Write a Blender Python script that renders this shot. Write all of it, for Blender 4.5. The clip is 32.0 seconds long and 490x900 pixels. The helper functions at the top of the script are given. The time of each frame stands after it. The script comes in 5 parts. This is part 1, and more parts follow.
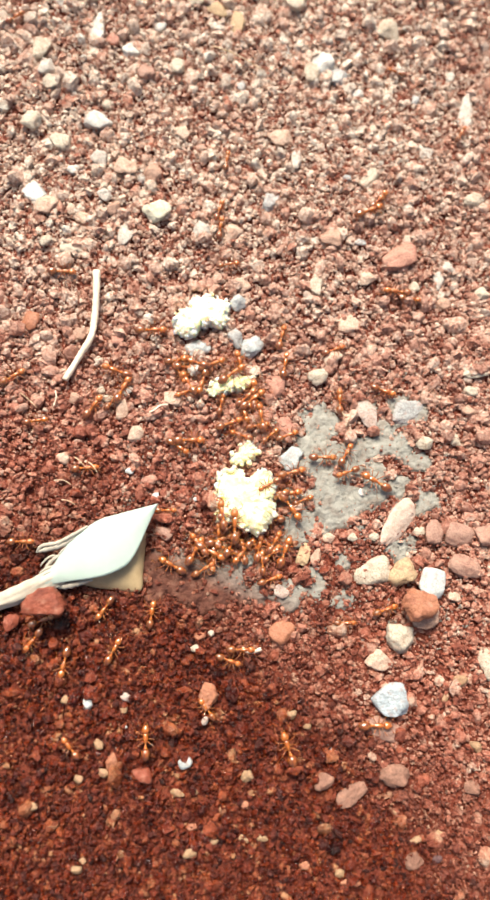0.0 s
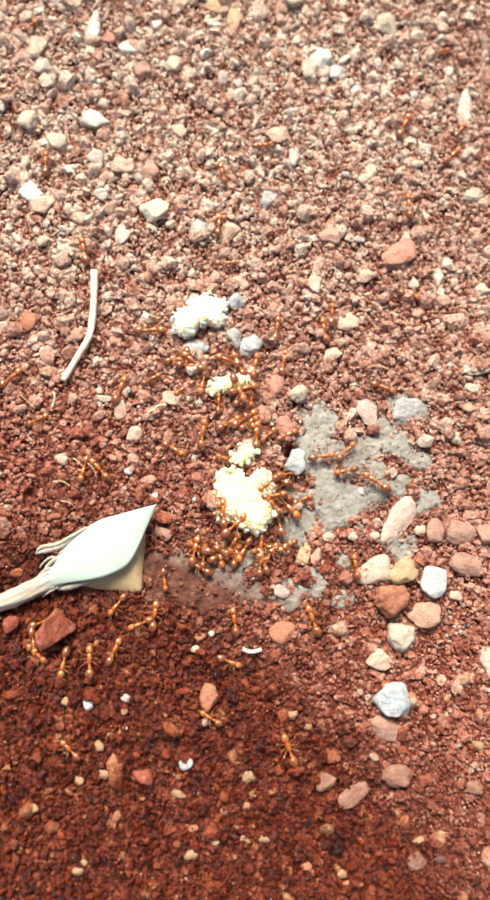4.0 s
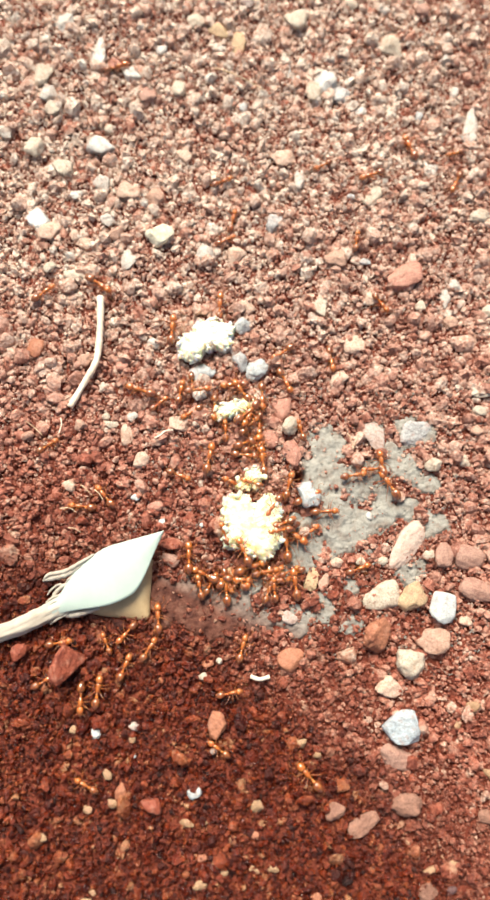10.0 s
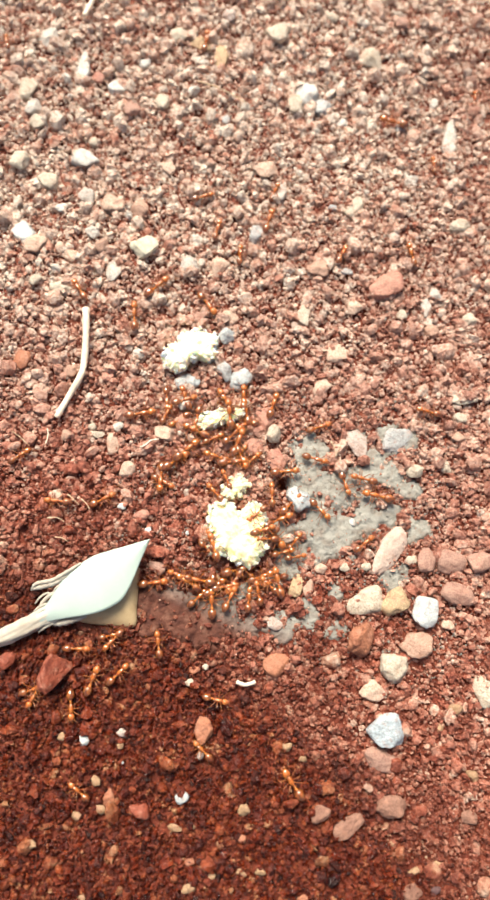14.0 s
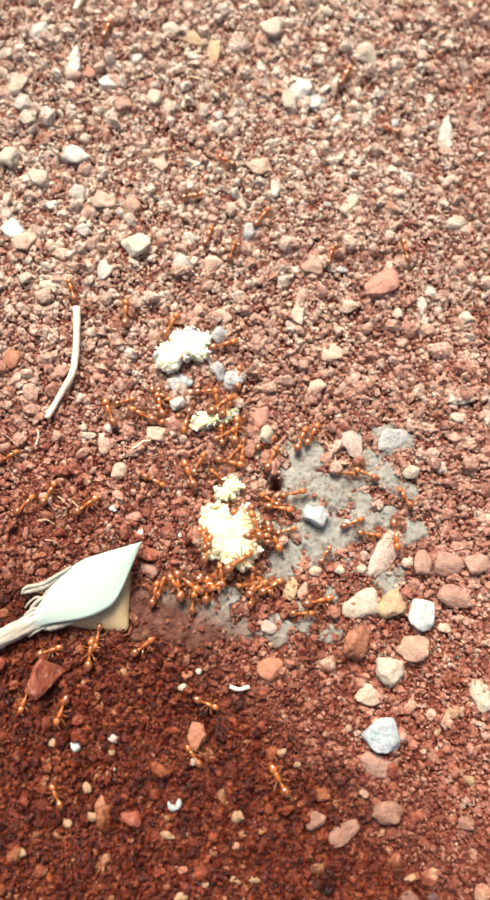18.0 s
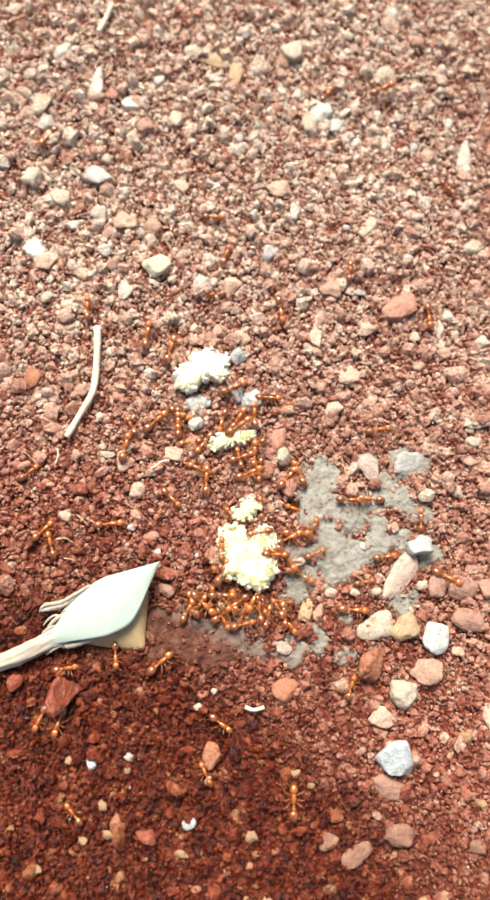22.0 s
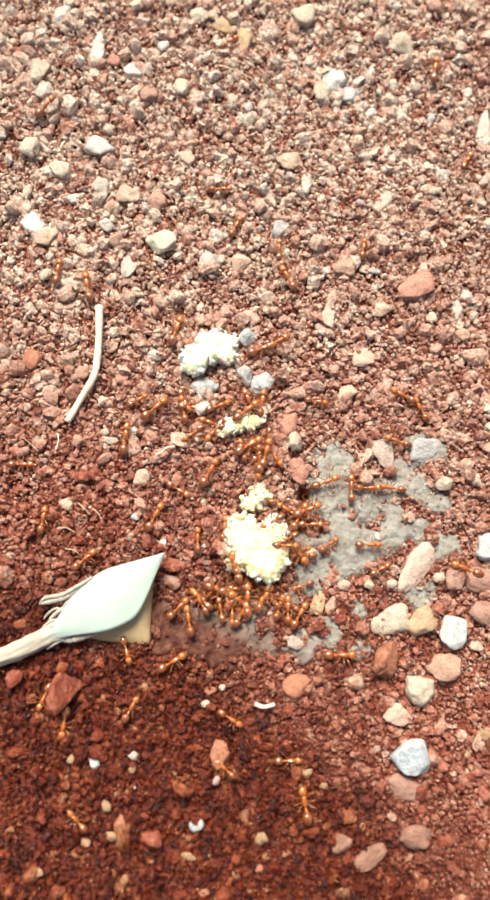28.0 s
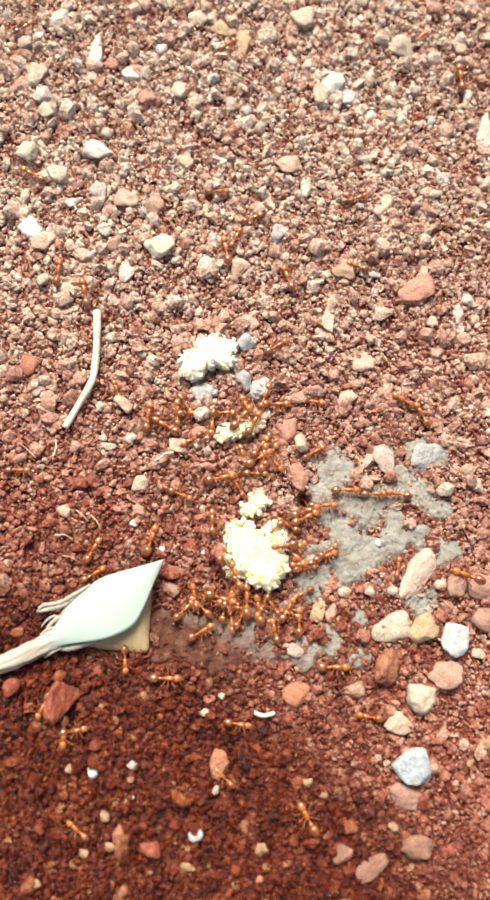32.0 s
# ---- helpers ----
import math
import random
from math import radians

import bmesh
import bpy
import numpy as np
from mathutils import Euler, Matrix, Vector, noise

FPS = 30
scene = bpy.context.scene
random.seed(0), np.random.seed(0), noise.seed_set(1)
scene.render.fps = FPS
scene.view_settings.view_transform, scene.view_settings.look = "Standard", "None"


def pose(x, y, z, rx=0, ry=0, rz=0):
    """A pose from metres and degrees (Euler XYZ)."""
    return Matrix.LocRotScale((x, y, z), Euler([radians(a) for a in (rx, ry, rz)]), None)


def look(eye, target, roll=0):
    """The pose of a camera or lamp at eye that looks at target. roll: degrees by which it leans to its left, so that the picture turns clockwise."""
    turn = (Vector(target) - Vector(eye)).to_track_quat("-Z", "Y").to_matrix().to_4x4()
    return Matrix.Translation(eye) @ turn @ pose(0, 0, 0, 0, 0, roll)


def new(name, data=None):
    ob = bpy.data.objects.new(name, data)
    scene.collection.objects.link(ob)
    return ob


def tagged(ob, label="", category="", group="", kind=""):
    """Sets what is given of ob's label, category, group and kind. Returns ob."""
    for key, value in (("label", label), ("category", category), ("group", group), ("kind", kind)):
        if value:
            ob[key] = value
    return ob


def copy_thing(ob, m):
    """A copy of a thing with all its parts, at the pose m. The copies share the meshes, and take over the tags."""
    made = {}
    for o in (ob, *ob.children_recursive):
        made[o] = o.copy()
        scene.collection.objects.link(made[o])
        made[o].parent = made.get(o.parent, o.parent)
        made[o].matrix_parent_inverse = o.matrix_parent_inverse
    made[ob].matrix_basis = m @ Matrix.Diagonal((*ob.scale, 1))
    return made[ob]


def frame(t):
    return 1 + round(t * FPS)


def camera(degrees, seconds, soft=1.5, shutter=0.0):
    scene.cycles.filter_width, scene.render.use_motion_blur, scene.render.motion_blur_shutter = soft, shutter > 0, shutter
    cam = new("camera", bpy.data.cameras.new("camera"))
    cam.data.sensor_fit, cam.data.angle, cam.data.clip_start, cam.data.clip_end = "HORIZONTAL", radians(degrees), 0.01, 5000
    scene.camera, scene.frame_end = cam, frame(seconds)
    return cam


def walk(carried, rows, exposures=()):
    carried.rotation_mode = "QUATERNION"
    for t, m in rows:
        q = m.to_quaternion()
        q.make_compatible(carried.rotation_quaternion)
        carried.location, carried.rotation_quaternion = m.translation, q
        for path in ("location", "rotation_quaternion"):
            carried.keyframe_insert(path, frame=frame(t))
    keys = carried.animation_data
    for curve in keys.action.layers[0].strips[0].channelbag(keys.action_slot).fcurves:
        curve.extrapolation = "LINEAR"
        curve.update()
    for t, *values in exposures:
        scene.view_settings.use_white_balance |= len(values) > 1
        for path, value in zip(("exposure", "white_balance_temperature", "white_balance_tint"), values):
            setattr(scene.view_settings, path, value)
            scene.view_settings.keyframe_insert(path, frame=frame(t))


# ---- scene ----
cam = camera(38, 32.0, soft=2.6, shutter=0.5)
cam.data.dof.use_dof, cam.data.dof.focus_distance, cam.data.dof.aperture_fstop = True, 0.1, 24.0
PATH = [
    (0.0, pose(-0.00599, -0.02939, 0.10059, 11.752, -3.628, 0.671)),
    (0.5, pose(-0.00605, -0.02920, 0.10032, 11.746, -3.850, 0.480)),
    (1.0, pose(-0.00470, -0.02907, 0.09950, 11.505, -3.311, 0.456)),
    (1.5, pose(-0.00672, -0.02903, 0.10047, 11.705, -3.461, 0.626)),
    (2.0, pose(-0.00664, -0.02850, 0.10134, 11.679, -3.237, 0.660)),
    (2.5, pose(-0.00645, -0.02877, 0.09954, 11.535, -3.310, 0.490)),
    (4.5, pose(-0.00478, -0.02908, 0.10035, 11.608, -3.011, 0.317)),
    (5.0, pose(-0.00530, -0.02931, 0.09922, 11.836, -3.376, 0.266)),
    (5.5, pose(-0.00449, -0.02961, 0.09762, 11.486, -3.743, -0.100)),
    (6.0, pose(-0.00375, -0.02903, 0.09770, 11.452, -3.276, -0.191)),
    (6.5, pose(-0.00483, -0.02870, 0.09724, 11.541, -3.620, -0.081)),
    (7.0, pose(-0.00521, -0.02819, 0.09811, 11.692, -3.575, -0.026)),
    (7.5, pose(-0.00464, -0.02823, 0.09976, 11.832, -3.202, 0.019)),
    (8.0, pose(-0.00496, -0.02804, 0.09991, 11.770, -3.560, -0.103)),
    (8.5, pose(-0.00418, -0.02833, 0.09839, 11.632, -3.113, -0.264)),
    (9.0, pose(-0.00404, -0.02838, 0.09785, 11.519, -3.155, -0.220)),
    (9.5, pose(-0.00469, -0.02804, 0.09786, 11.518, -3.302, -0.158)),
    (10.0, pose(-0.00440, -0.02630, 0.10058, 12.069, -2.101, 0.115)),
    (10.5, pose(-0.00219, -0.02621, 0.10328, 12.392, -2.313, -0.535)),
    (11.0, pose(-0.00254, -0.02645, 0.10156, 12.107, -2.650, -0.594)),
    (11.5, pose(-0.00334, -0.02681, 0.09929, 11.880, -3.007, -0.590)),
    (12.0, pose(-0.00246, -0.02660, 0.09930, 11.822, -2.412, -0.604)),
    (12.5, pose(-0.00397, -0.02516, 0.10099, 12.299, -2.161, -0.231)),
    (13.0, pose(-0.00385, -0.02592, 0.10114, 12.294, -2.679, -0.350)),
    (13.5, pose(-0.00345, -0.02563, 0.10276, 12.328, -2.424, -0.306)),
    (14.0, pose(-0.00309, -0.02566, 0.10229, 12.227, -2.462, -0.466)),
    (14.5, pose(-0.00292, -0.02597, 0.10071, 12.056, -2.593, -0.518)),
    (15.0, pose(-0.00239, -0.02578, 0.10062, 12.057, -2.986, -0.695)),
    (15.5, pose(-0.00196, -0.02573, 0.10075, 12.084, -2.760, -0.647)),
    (17.5, pose(-0.00165, -0.02527, 0.10159, 12.172, -2.552, -0.720)),
    (18.0, pose(-0.00245, -0.02499, 0.10088, 12.106, -2.634, -0.635)),
    (18.5, pose(-0.00342, -0.02382, 0.10134, 12.289, -2.364, -0.384)),
    (19.0, pose(-0.00395, -0.02309, 0.10227, 12.345, -1.761, 0.051)),
    (19.5, pose(-0.00400, -0.02246, 0.10347, 12.625, -2.307, 0.147)),
    (20.0, pose(-0.00295, -0.02262, 0.10387, 12.654, -2.024, 0.019)),
    (20.5, pose(-0.00403, -0.02328, 0.10098, 12.298, -2.870, -0.142)),
    (21.0, pose(-0.00289, -0.02328, 0.10133, 12.348, -2.263, -0.117)),
    (21.5, pose(-0.00386, -0.02327, 0.10093, 12.297, -2.484, 0.003)),
    (22.0, pose(-0.00463, -0.02261, 0.10225, 12.310, -2.588, 0.217)),
    (22.5, pose(-0.00445, -0.02280, 0.09970, 11.860, -2.592, 0.076)),
    (23.0, pose(-0.00421, -0.02327, 0.09688, 11.389, -2.639, -0.064)),
    (23.5, pose(-0.00504, -0.02288, 0.09694, 11.531, -2.732, -0.043)),
    (24.0, pose(-0.00376, -0.02264, 0.09815, 11.464, -2.287, -0.007)),
    (24.5, pose(-0.00678, -0.02151, 0.10051, 11.707, -2.561, 0.672)),
    (25.0, pose(-0.00657, -0.02215, 0.09778, 11.420, -2.469, 0.466)),
    (25.5, pose(-0.00691, -0.02221, 0.09682, 11.291, -2.638, 0.507)),
    (27.5, pose(-0.00586, -0.02178, 0.09736, 11.154, -2.607, 0.323)),
    (28.0, pose(-0.00588, -0.02152, 0.09763, 11.101, -2.700, 0.303)),
    (28.5, pose(-0.00560, -0.02214, 0.09603, 11.062, -2.570, 0.165)),
    (29.0, pose(-0.00574, -0.02162, 0.09574, 10.912, -2.651, 0.212)),
    (29.5, pose(-0.00515, -0.02142, 0.09576, 11.059, -2.349, 0.125)),
    (30.0, pose(-0.00559, -0.02152, 0.09510, 11.054, -2.603, 0.118)),
    (30.5, pose(-0.00498, -0.02126, 0.09669, 11.166, -2.132, 0.222)),
    (31.0, pose(-0.00519, -0.02088, 0.09866, 11.339, -2.577, 0.324)),
    (31.5, pose(-0.00561, -0.02068, 0.09821, 11.305, -2.746, 0.296)),
    (32.0, pose(-0.00550, -0.02085, 0.09692, 11.266, -2.538, 0.212)),
]
walk(cam, PATH, [(0.0, 0.75, 7000, 6), (32.0, 0.69, 7000, 5)])

# ---- light: hazy daylight, soft sun from beyond the far side ----
SUN_UP, SUN_TURN = 53.0, -16.0          # elevation, and turn from +y towards +x
world = bpy.data.worlds.new("sky")
scene.world = world
world.use_nodes = True
wn = world.node_tree
sky = wn.nodes.new("ShaderNodeTexSky")
sky.sky_type = "NISHITA"
sky.sun_disc = False
sky.sun_elevation = radians(SUN_UP)
sky.sun_rotation = radians(SUN_TURN)
sky.dust_density, sky.air_density, sky.ozone_density = 5.0, 0.8, 0.3
wn.nodes["Background"].inputs["Strength"].default_value = 0.085
wn.links.new(sky.outputs["Color"], wn.nodes["Background"].inputs["Color"])
sun_data = bpy.data.lights.new("sun", "SUN")
sun_data.energy, sun_data.angle, sun_data.color = 3.7, radians(24), (1.0, 0.94, 0.86)
sun = new("sun", sun_data)
away = Vector((math.sin(radians(SUN_TURN)) * math.cos(radians(SUN_UP)), math.cos(radians(SUN_TURN)) * math.cos(radians(SUN_UP)), math.sin(radians(SUN_UP))))
sun.matrix_world = look(away, (0, 0, 0))


MM = 0.001


# ---- materials ----
def shader(name, rough=0.8):
    mat = bpy.data.materials.new(name)
    mat.use_nodes = True
    tree = mat.node_tree
    bsdf = tree.nodes["Principled BSDF"]
    bsdf.inputs["Roughness"].default_value = rough
    return mat, tree, bsdf


def coords(tree, kind="Object"):
    return tree.nodes.new("ShaderNodeTexCoord").outputs[kind]


def noise_at(tree, where, per_mm, detail=4.0, rough=0.6):
    n = tree.nodes.new("ShaderNodeTexNoise")
    n.inputs["Scale"].default_value = per_mm / MM
    n.inputs["Detail"].default_value = detail
    n.inputs["Roughness"].default_value = rough
    tree.links.new(where, n.inputs["Vector"])
    return n.outputs["Fac"]


def ramp(tree, fac, stops):
    r = tree.nodes.new("ShaderNodeValToRGB")
    while len(r.color_ramp.elements) < len(stops):
        r.color_ramp.elements.new(0.5)
    for e, (p, c) in zip(r.color_ramp.elements, stops):
        e.position, e.color = p, (*c, 1)
    tree.links.new(fac, r.inputs["Fac"])
    return r.outputs["Color"]


def blend(tree, fac, a, b, how="MIX"):
    m = tree.nodes.new("ShaderNodeMix")
    m.data_type, m.blend_type = "RGBA", how
    for sock, v in ((m.inputs[0], fac), (m.inputs[6], a), (m.inputs[7], b)):
        if isinstance(v, bpy.types.NodeSocket):
            tree.links.new(v, sock)
        elif isinstance(v, tuple):
            sock.default_value = (*v, 1)
        else:
            sock.default_value = v
    return m.outputs[2]


def relief(tree, bsdf, fac, depth_mm, strength=1.0):
    b = tree.nodes.new("ShaderNodeBump")
    b.inputs["Distance"].default_value = depth_mm * MM
    b.inputs["Strength"].default_value = strength
    tree.links.new(fac, b.inputs["Height"])
    tree.links.new(b.outputs["Normal"], bsdf.inputs["Normal"])


def island(tree):
    return tree.nodes.new("ShaderNodeNewGeometry").outputs["Random Per Island"]


def dry_and_lit(tree):
    """How dry and lit the soil is coloured: damp and painted in shade near the leaf stalk, dry, dusty and hazed further
    off, in soft patches.
    """
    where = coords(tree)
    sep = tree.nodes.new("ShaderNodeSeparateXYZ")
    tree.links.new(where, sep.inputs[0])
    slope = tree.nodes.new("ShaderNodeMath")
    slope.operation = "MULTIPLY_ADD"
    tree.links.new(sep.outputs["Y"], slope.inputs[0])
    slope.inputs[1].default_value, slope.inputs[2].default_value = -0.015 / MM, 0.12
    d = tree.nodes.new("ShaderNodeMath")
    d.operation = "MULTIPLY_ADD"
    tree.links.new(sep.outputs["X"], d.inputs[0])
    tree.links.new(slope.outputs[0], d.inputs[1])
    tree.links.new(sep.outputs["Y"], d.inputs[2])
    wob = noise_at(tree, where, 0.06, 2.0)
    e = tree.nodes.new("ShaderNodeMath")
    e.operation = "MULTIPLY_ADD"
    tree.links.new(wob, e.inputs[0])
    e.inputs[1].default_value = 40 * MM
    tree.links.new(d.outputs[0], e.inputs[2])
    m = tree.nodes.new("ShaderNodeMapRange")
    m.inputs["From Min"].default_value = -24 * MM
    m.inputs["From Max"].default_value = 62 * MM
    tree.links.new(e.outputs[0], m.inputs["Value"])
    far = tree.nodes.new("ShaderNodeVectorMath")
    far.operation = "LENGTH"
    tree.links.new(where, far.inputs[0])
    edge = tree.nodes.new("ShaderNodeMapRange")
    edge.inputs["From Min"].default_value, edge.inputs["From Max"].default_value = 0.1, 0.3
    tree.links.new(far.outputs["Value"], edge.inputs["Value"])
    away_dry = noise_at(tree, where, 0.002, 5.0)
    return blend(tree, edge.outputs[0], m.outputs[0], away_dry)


# Soil coloured by moisture, with near shade and far haze mixed into both ramps.
def soil_material(name, damp, dry, grain=2.2):
    mat, tree, bsdf = shader(name, 0.85)
    patch = tree.nodes.new("ShaderNodeMath")
    patch.operation = "MULTIPLY_ADD"
    tree.links.new(noise_at(tree, coords(tree), 0.32, 3.0, 0.7), patch.inputs[0])
    patch.inputs[1].default_value, patch.inputs[2].default_value = 1.5, -0.58
    mixed = tree.nodes.new("ShaderNodeMath")
    mixed.operation, mixed.use_clamp = "MULTIPLY_ADD", True
    tree.links.new(island(tree), mixed.inputs[0])
    mixed.inputs[1].default_value = 0.7
    tree.links.new(patch.outputs[0], mixed.inputs[2])
    pick = mixed.outputs[0]
    how_dry_lit = dry_and_lit(tree)
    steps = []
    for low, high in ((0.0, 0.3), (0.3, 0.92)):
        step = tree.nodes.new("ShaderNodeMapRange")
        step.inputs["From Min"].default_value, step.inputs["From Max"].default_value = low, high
        tree.links.new(how_dry_lit, step.inputs["Value"])
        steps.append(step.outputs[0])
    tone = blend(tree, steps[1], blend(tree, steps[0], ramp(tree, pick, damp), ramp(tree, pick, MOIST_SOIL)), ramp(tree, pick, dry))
    where = coords(tree)
    fine = noise_at(tree, where, grain)
    c = blend(tree, 0.9, tone, ramp(tree, fine, [(0.34, (0.66, 0.44, 0.37)), (0.5, (0.97, 0.93, 0.91)), (0.64, (1.2, 1.24, 1.26))]), "MULTIPLY")
    tree.links.new(c, bsdf.inputs["Base Color"])
    relief(tree, bsdf, noise_at(tree, where, 2.6, 5.0, 0.7), 0.34, 1.0)
    gloss = noise_at(tree, where, 0.9, 1.0)
    wet = ramp(tree, gloss, [(0.42, (0.1, 0.1, 0.1)), (0.56, (0.55, 0.55, 0.55))])
    dull = ramp(tree, gloss, [(0.3, (0.16, 0.16, 0.16)), (0.39, (0.85, 0.85, 0.85))])
    tree.links.new(blend(tree, how_dry_lit, wet, dull), bsdf.inputs["Roughness"])
    return mat


# Near tones are damp with shade painted in; dry ones also hold far haze.
DAMP_SHADED_SOIL = [(0.0, (0.015, 0.0018, 0.0008)), (0.3, (0.068, 0.0075, 0.0024)), (0.65, (0.17, 0.026, 0.008)), (0.88, (0.26, 0.07, 0.028)), (1.0, (0.37, 0.19, 0.1))]
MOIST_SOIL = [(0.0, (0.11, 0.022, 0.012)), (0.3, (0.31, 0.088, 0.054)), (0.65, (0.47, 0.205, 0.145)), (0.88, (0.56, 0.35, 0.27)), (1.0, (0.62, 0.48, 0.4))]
DRY_HAZY_SOIL = [(0.0, (0.36, 0.125, 0.08)), (0.2, (0.54, 0.31, 0.235)), (0.5, (0.66, 0.53, 0.44)), (0.85, (0.7, 0.6, 0.51)), (1.0, (0.72, 0.66, 0.58))]
DRY_HAZY_FINES = [(0.0, (0.36, 0.12, 0.08)), (0.4, (0.57, 0.32, 0.24)), (0.8, (0.69, 0.55, 0.455)), (1.0, (0.74, 0.66, 0.57))]
DAMP_SHADED_GRIT = [(0.0, (0.1, 0.014, 0.006)), (0.4, (0.26, 0.055, 0.02)), (0.75, (0.32, 0.12, 0.055)), (1.0, (0.4, 0.24, 0.145))]
DRY_HAZY_GRIT = [(0.0, (0.46, 0.25, 0.19)), (0.35, (0.56, 0.41, 0.335)), (0.7, (0.62, 0.53, 0.45)), (1.0, (0.68, 0.65, 0.59))]
soil_mat = soil_material("red_soil_grains", DAMP_SHADED_SOIL, DRY_HAZY_SOIL)
fine_mat = soil_material("red_soil_fines", DAMP_SHADED_SOIL, DRY_HAZY_FINES)
gravel_mat = soil_material("red_gravel", DAMP_SHADED_GRIT, DRY_HAZY_GRIT)


def ground_material():
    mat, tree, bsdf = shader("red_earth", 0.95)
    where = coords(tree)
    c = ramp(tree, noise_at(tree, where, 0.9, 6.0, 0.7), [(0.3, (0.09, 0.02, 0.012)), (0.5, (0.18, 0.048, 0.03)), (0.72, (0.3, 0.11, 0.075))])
    # The near shade and far haze are multiplied into the earth's colour here.
    tree.links.new(blend(tree, dry_and_lit(tree), blend(tree, 1.0, c, (0.9, 0.6, 0.45), "MULTIPLY"), blend(tree, 1.0, c, (1.2, 1.15, 1.1), "MULTIPLY")), bsdf.inputs["Base Color"])
    relief(tree, bsdf, noise_at(tree, where, 1.6, 6.0, 0.7), 0.5, 1.0)
    return mat


def stone_material(name, base, dark, rough=0.65, speck=0.35):
    """Weathered stone: two tones, fine specks, red dust, small relief."""
    mat, tree, bsdf = shader(name, rough)
    where = coords(tree)
    rnd = tree.nodes.new("ShaderNodeObjectInfo").outputs["Random"]
    shift = tree.nodes.new("ShaderNodeVectorMath")
    shift.operation = "ADD"
    tree.links.new(where, shift.inputs[0])
    tree.links.new(rnd, shift.inputs[1])
    at = shift.outputs[0]
    c = ramp(tree, noise_at(tree, at, 0.6, 6.0, 0.7), [(0.33, dark), (0.52, base)])
    c = blend(tree, speck, c, ramp(tree, noise_at(tree, at, 4.0, 2.0), [(0.39, (0.35, 0.25, 0.2)), (0.49, (1, 1, 1)), (0.58, (1, 1, 1)), (0.68, (1.3, 1.3, 1.3))]), "MULTIPLY")
    c = blend(tree, ramp(tree, noise_at(tree, at, 0.9, 5.0, 0.7), [(0.52, (0, 0, 0)), (0.72, (0.6, 0.6, 0.6))]), c, (0.46, 0.23, 0.16))
    tree.links.new(c, bsdf.inputs["Base Color"])
    relief(tree, bsdf, noise_at(tree, at, 1.3, 5.0, 0.6), 0.32, 0.9)
    return mat


WHITE = (stone_material("white_quartz", (0.57, 0.565, 0.535), (0.43, 0.4, 0.365), 0.45, 0.25), "white")
SNOW = (stone_material("snowy_quartz", (0.55, 0.58, 0.58), (0.42, 0.44, 0.45), 0.4, 0.25), "snowy white")
CHALK = (stone_material("chalky_stone", (0.66, 0.63, 0.5), (0.55, 0.46, 0.33), 0.7, 0.2), "yellowish white")
CREAM = (stone_material("cream_stone", (0.52, 0.455, 0.37), (0.41, 0.325, 0.25)), "cream")
GREY = (stone_material("grey_stone", (0.52, 0.485, 0.44), (0.4, 0.34, 0.3)), "dusty grey")
BLUE = (stone_material("blue_grey_stone", (0.42, 0.43, 0.43), (0.31, 0.3, 0.3)), "bluish grey")
ICE = (stone_material("pale_blue_quartz", (0.43, 0.465, 0.475), (0.31, 0.335, 0.35), 0.4, 0.3), "pale bluish white")
TAN = (stone_material("tan_stone", (0.58, 0.42, 0.33), (0.44, 0.28, 0.21)), "tan")
PINK = (stone_material("pink_stone", (0.46, 0.29, 0.22), (0.35, 0.2, 0.145)), "pinkish")
PALE = (stone_material("pale_pink_stone", (0.6, 0.465, 0.395), (0.5, 0.36, 0.295), 0.6, 0.15), "pale pink")
DULL = (stone_material("dull_pink_stone", (0.39, 0.23, 0.18), (0.3, 0.15, 0.115)), "dull reddish pink")
RED = (stone_material("red_stone", (0.48, 0.24, 0.18), (0.36, 0.15, 0.11)), "brick red")
ORANGE = (stone_material("orange_stone", (0.38, 0.155, 0.088), (0.28, 0.095, 0.053)), "orange red")
DEEP = (stone_material("deep_red_stone", (0.27, 0.062, 0.032), (0.17, 0.034, 0.019)), "dark brick red")
YELLOW = (stone_material("yellow_stone", (0.5, 0.36, 0.22), (0.4, 0.255, 0.15)), "yellowish tan")
UMBER = (stone_material("brown_stone", (0.27, 0.14, 0.1), (0.2, 0.09, 0.062), 0.7), "dusty brown")
MUD = (stone_material("mud_stone", (0.5, 0.41, 0.37), (0.37, 0.26, 0.22), 0.8), "muddy grey")
SKY = (stone_material("sky_blue_quartz", (0.46, 0.53, 0.575), (0.33, 0.385, 0.425), 0.4, 0.4), "pale sky blue")
OCHRE = (stone_material("ochre_stone", (0.37, 0.235, 0.135), (0.28, 0.16, 0.09)), "dull ochre")
DARK = (stone_material("dark_stone", (0.12, 0.06, 0.06), (0.06, 0.03, 0.03), 0.6), "dark purple")


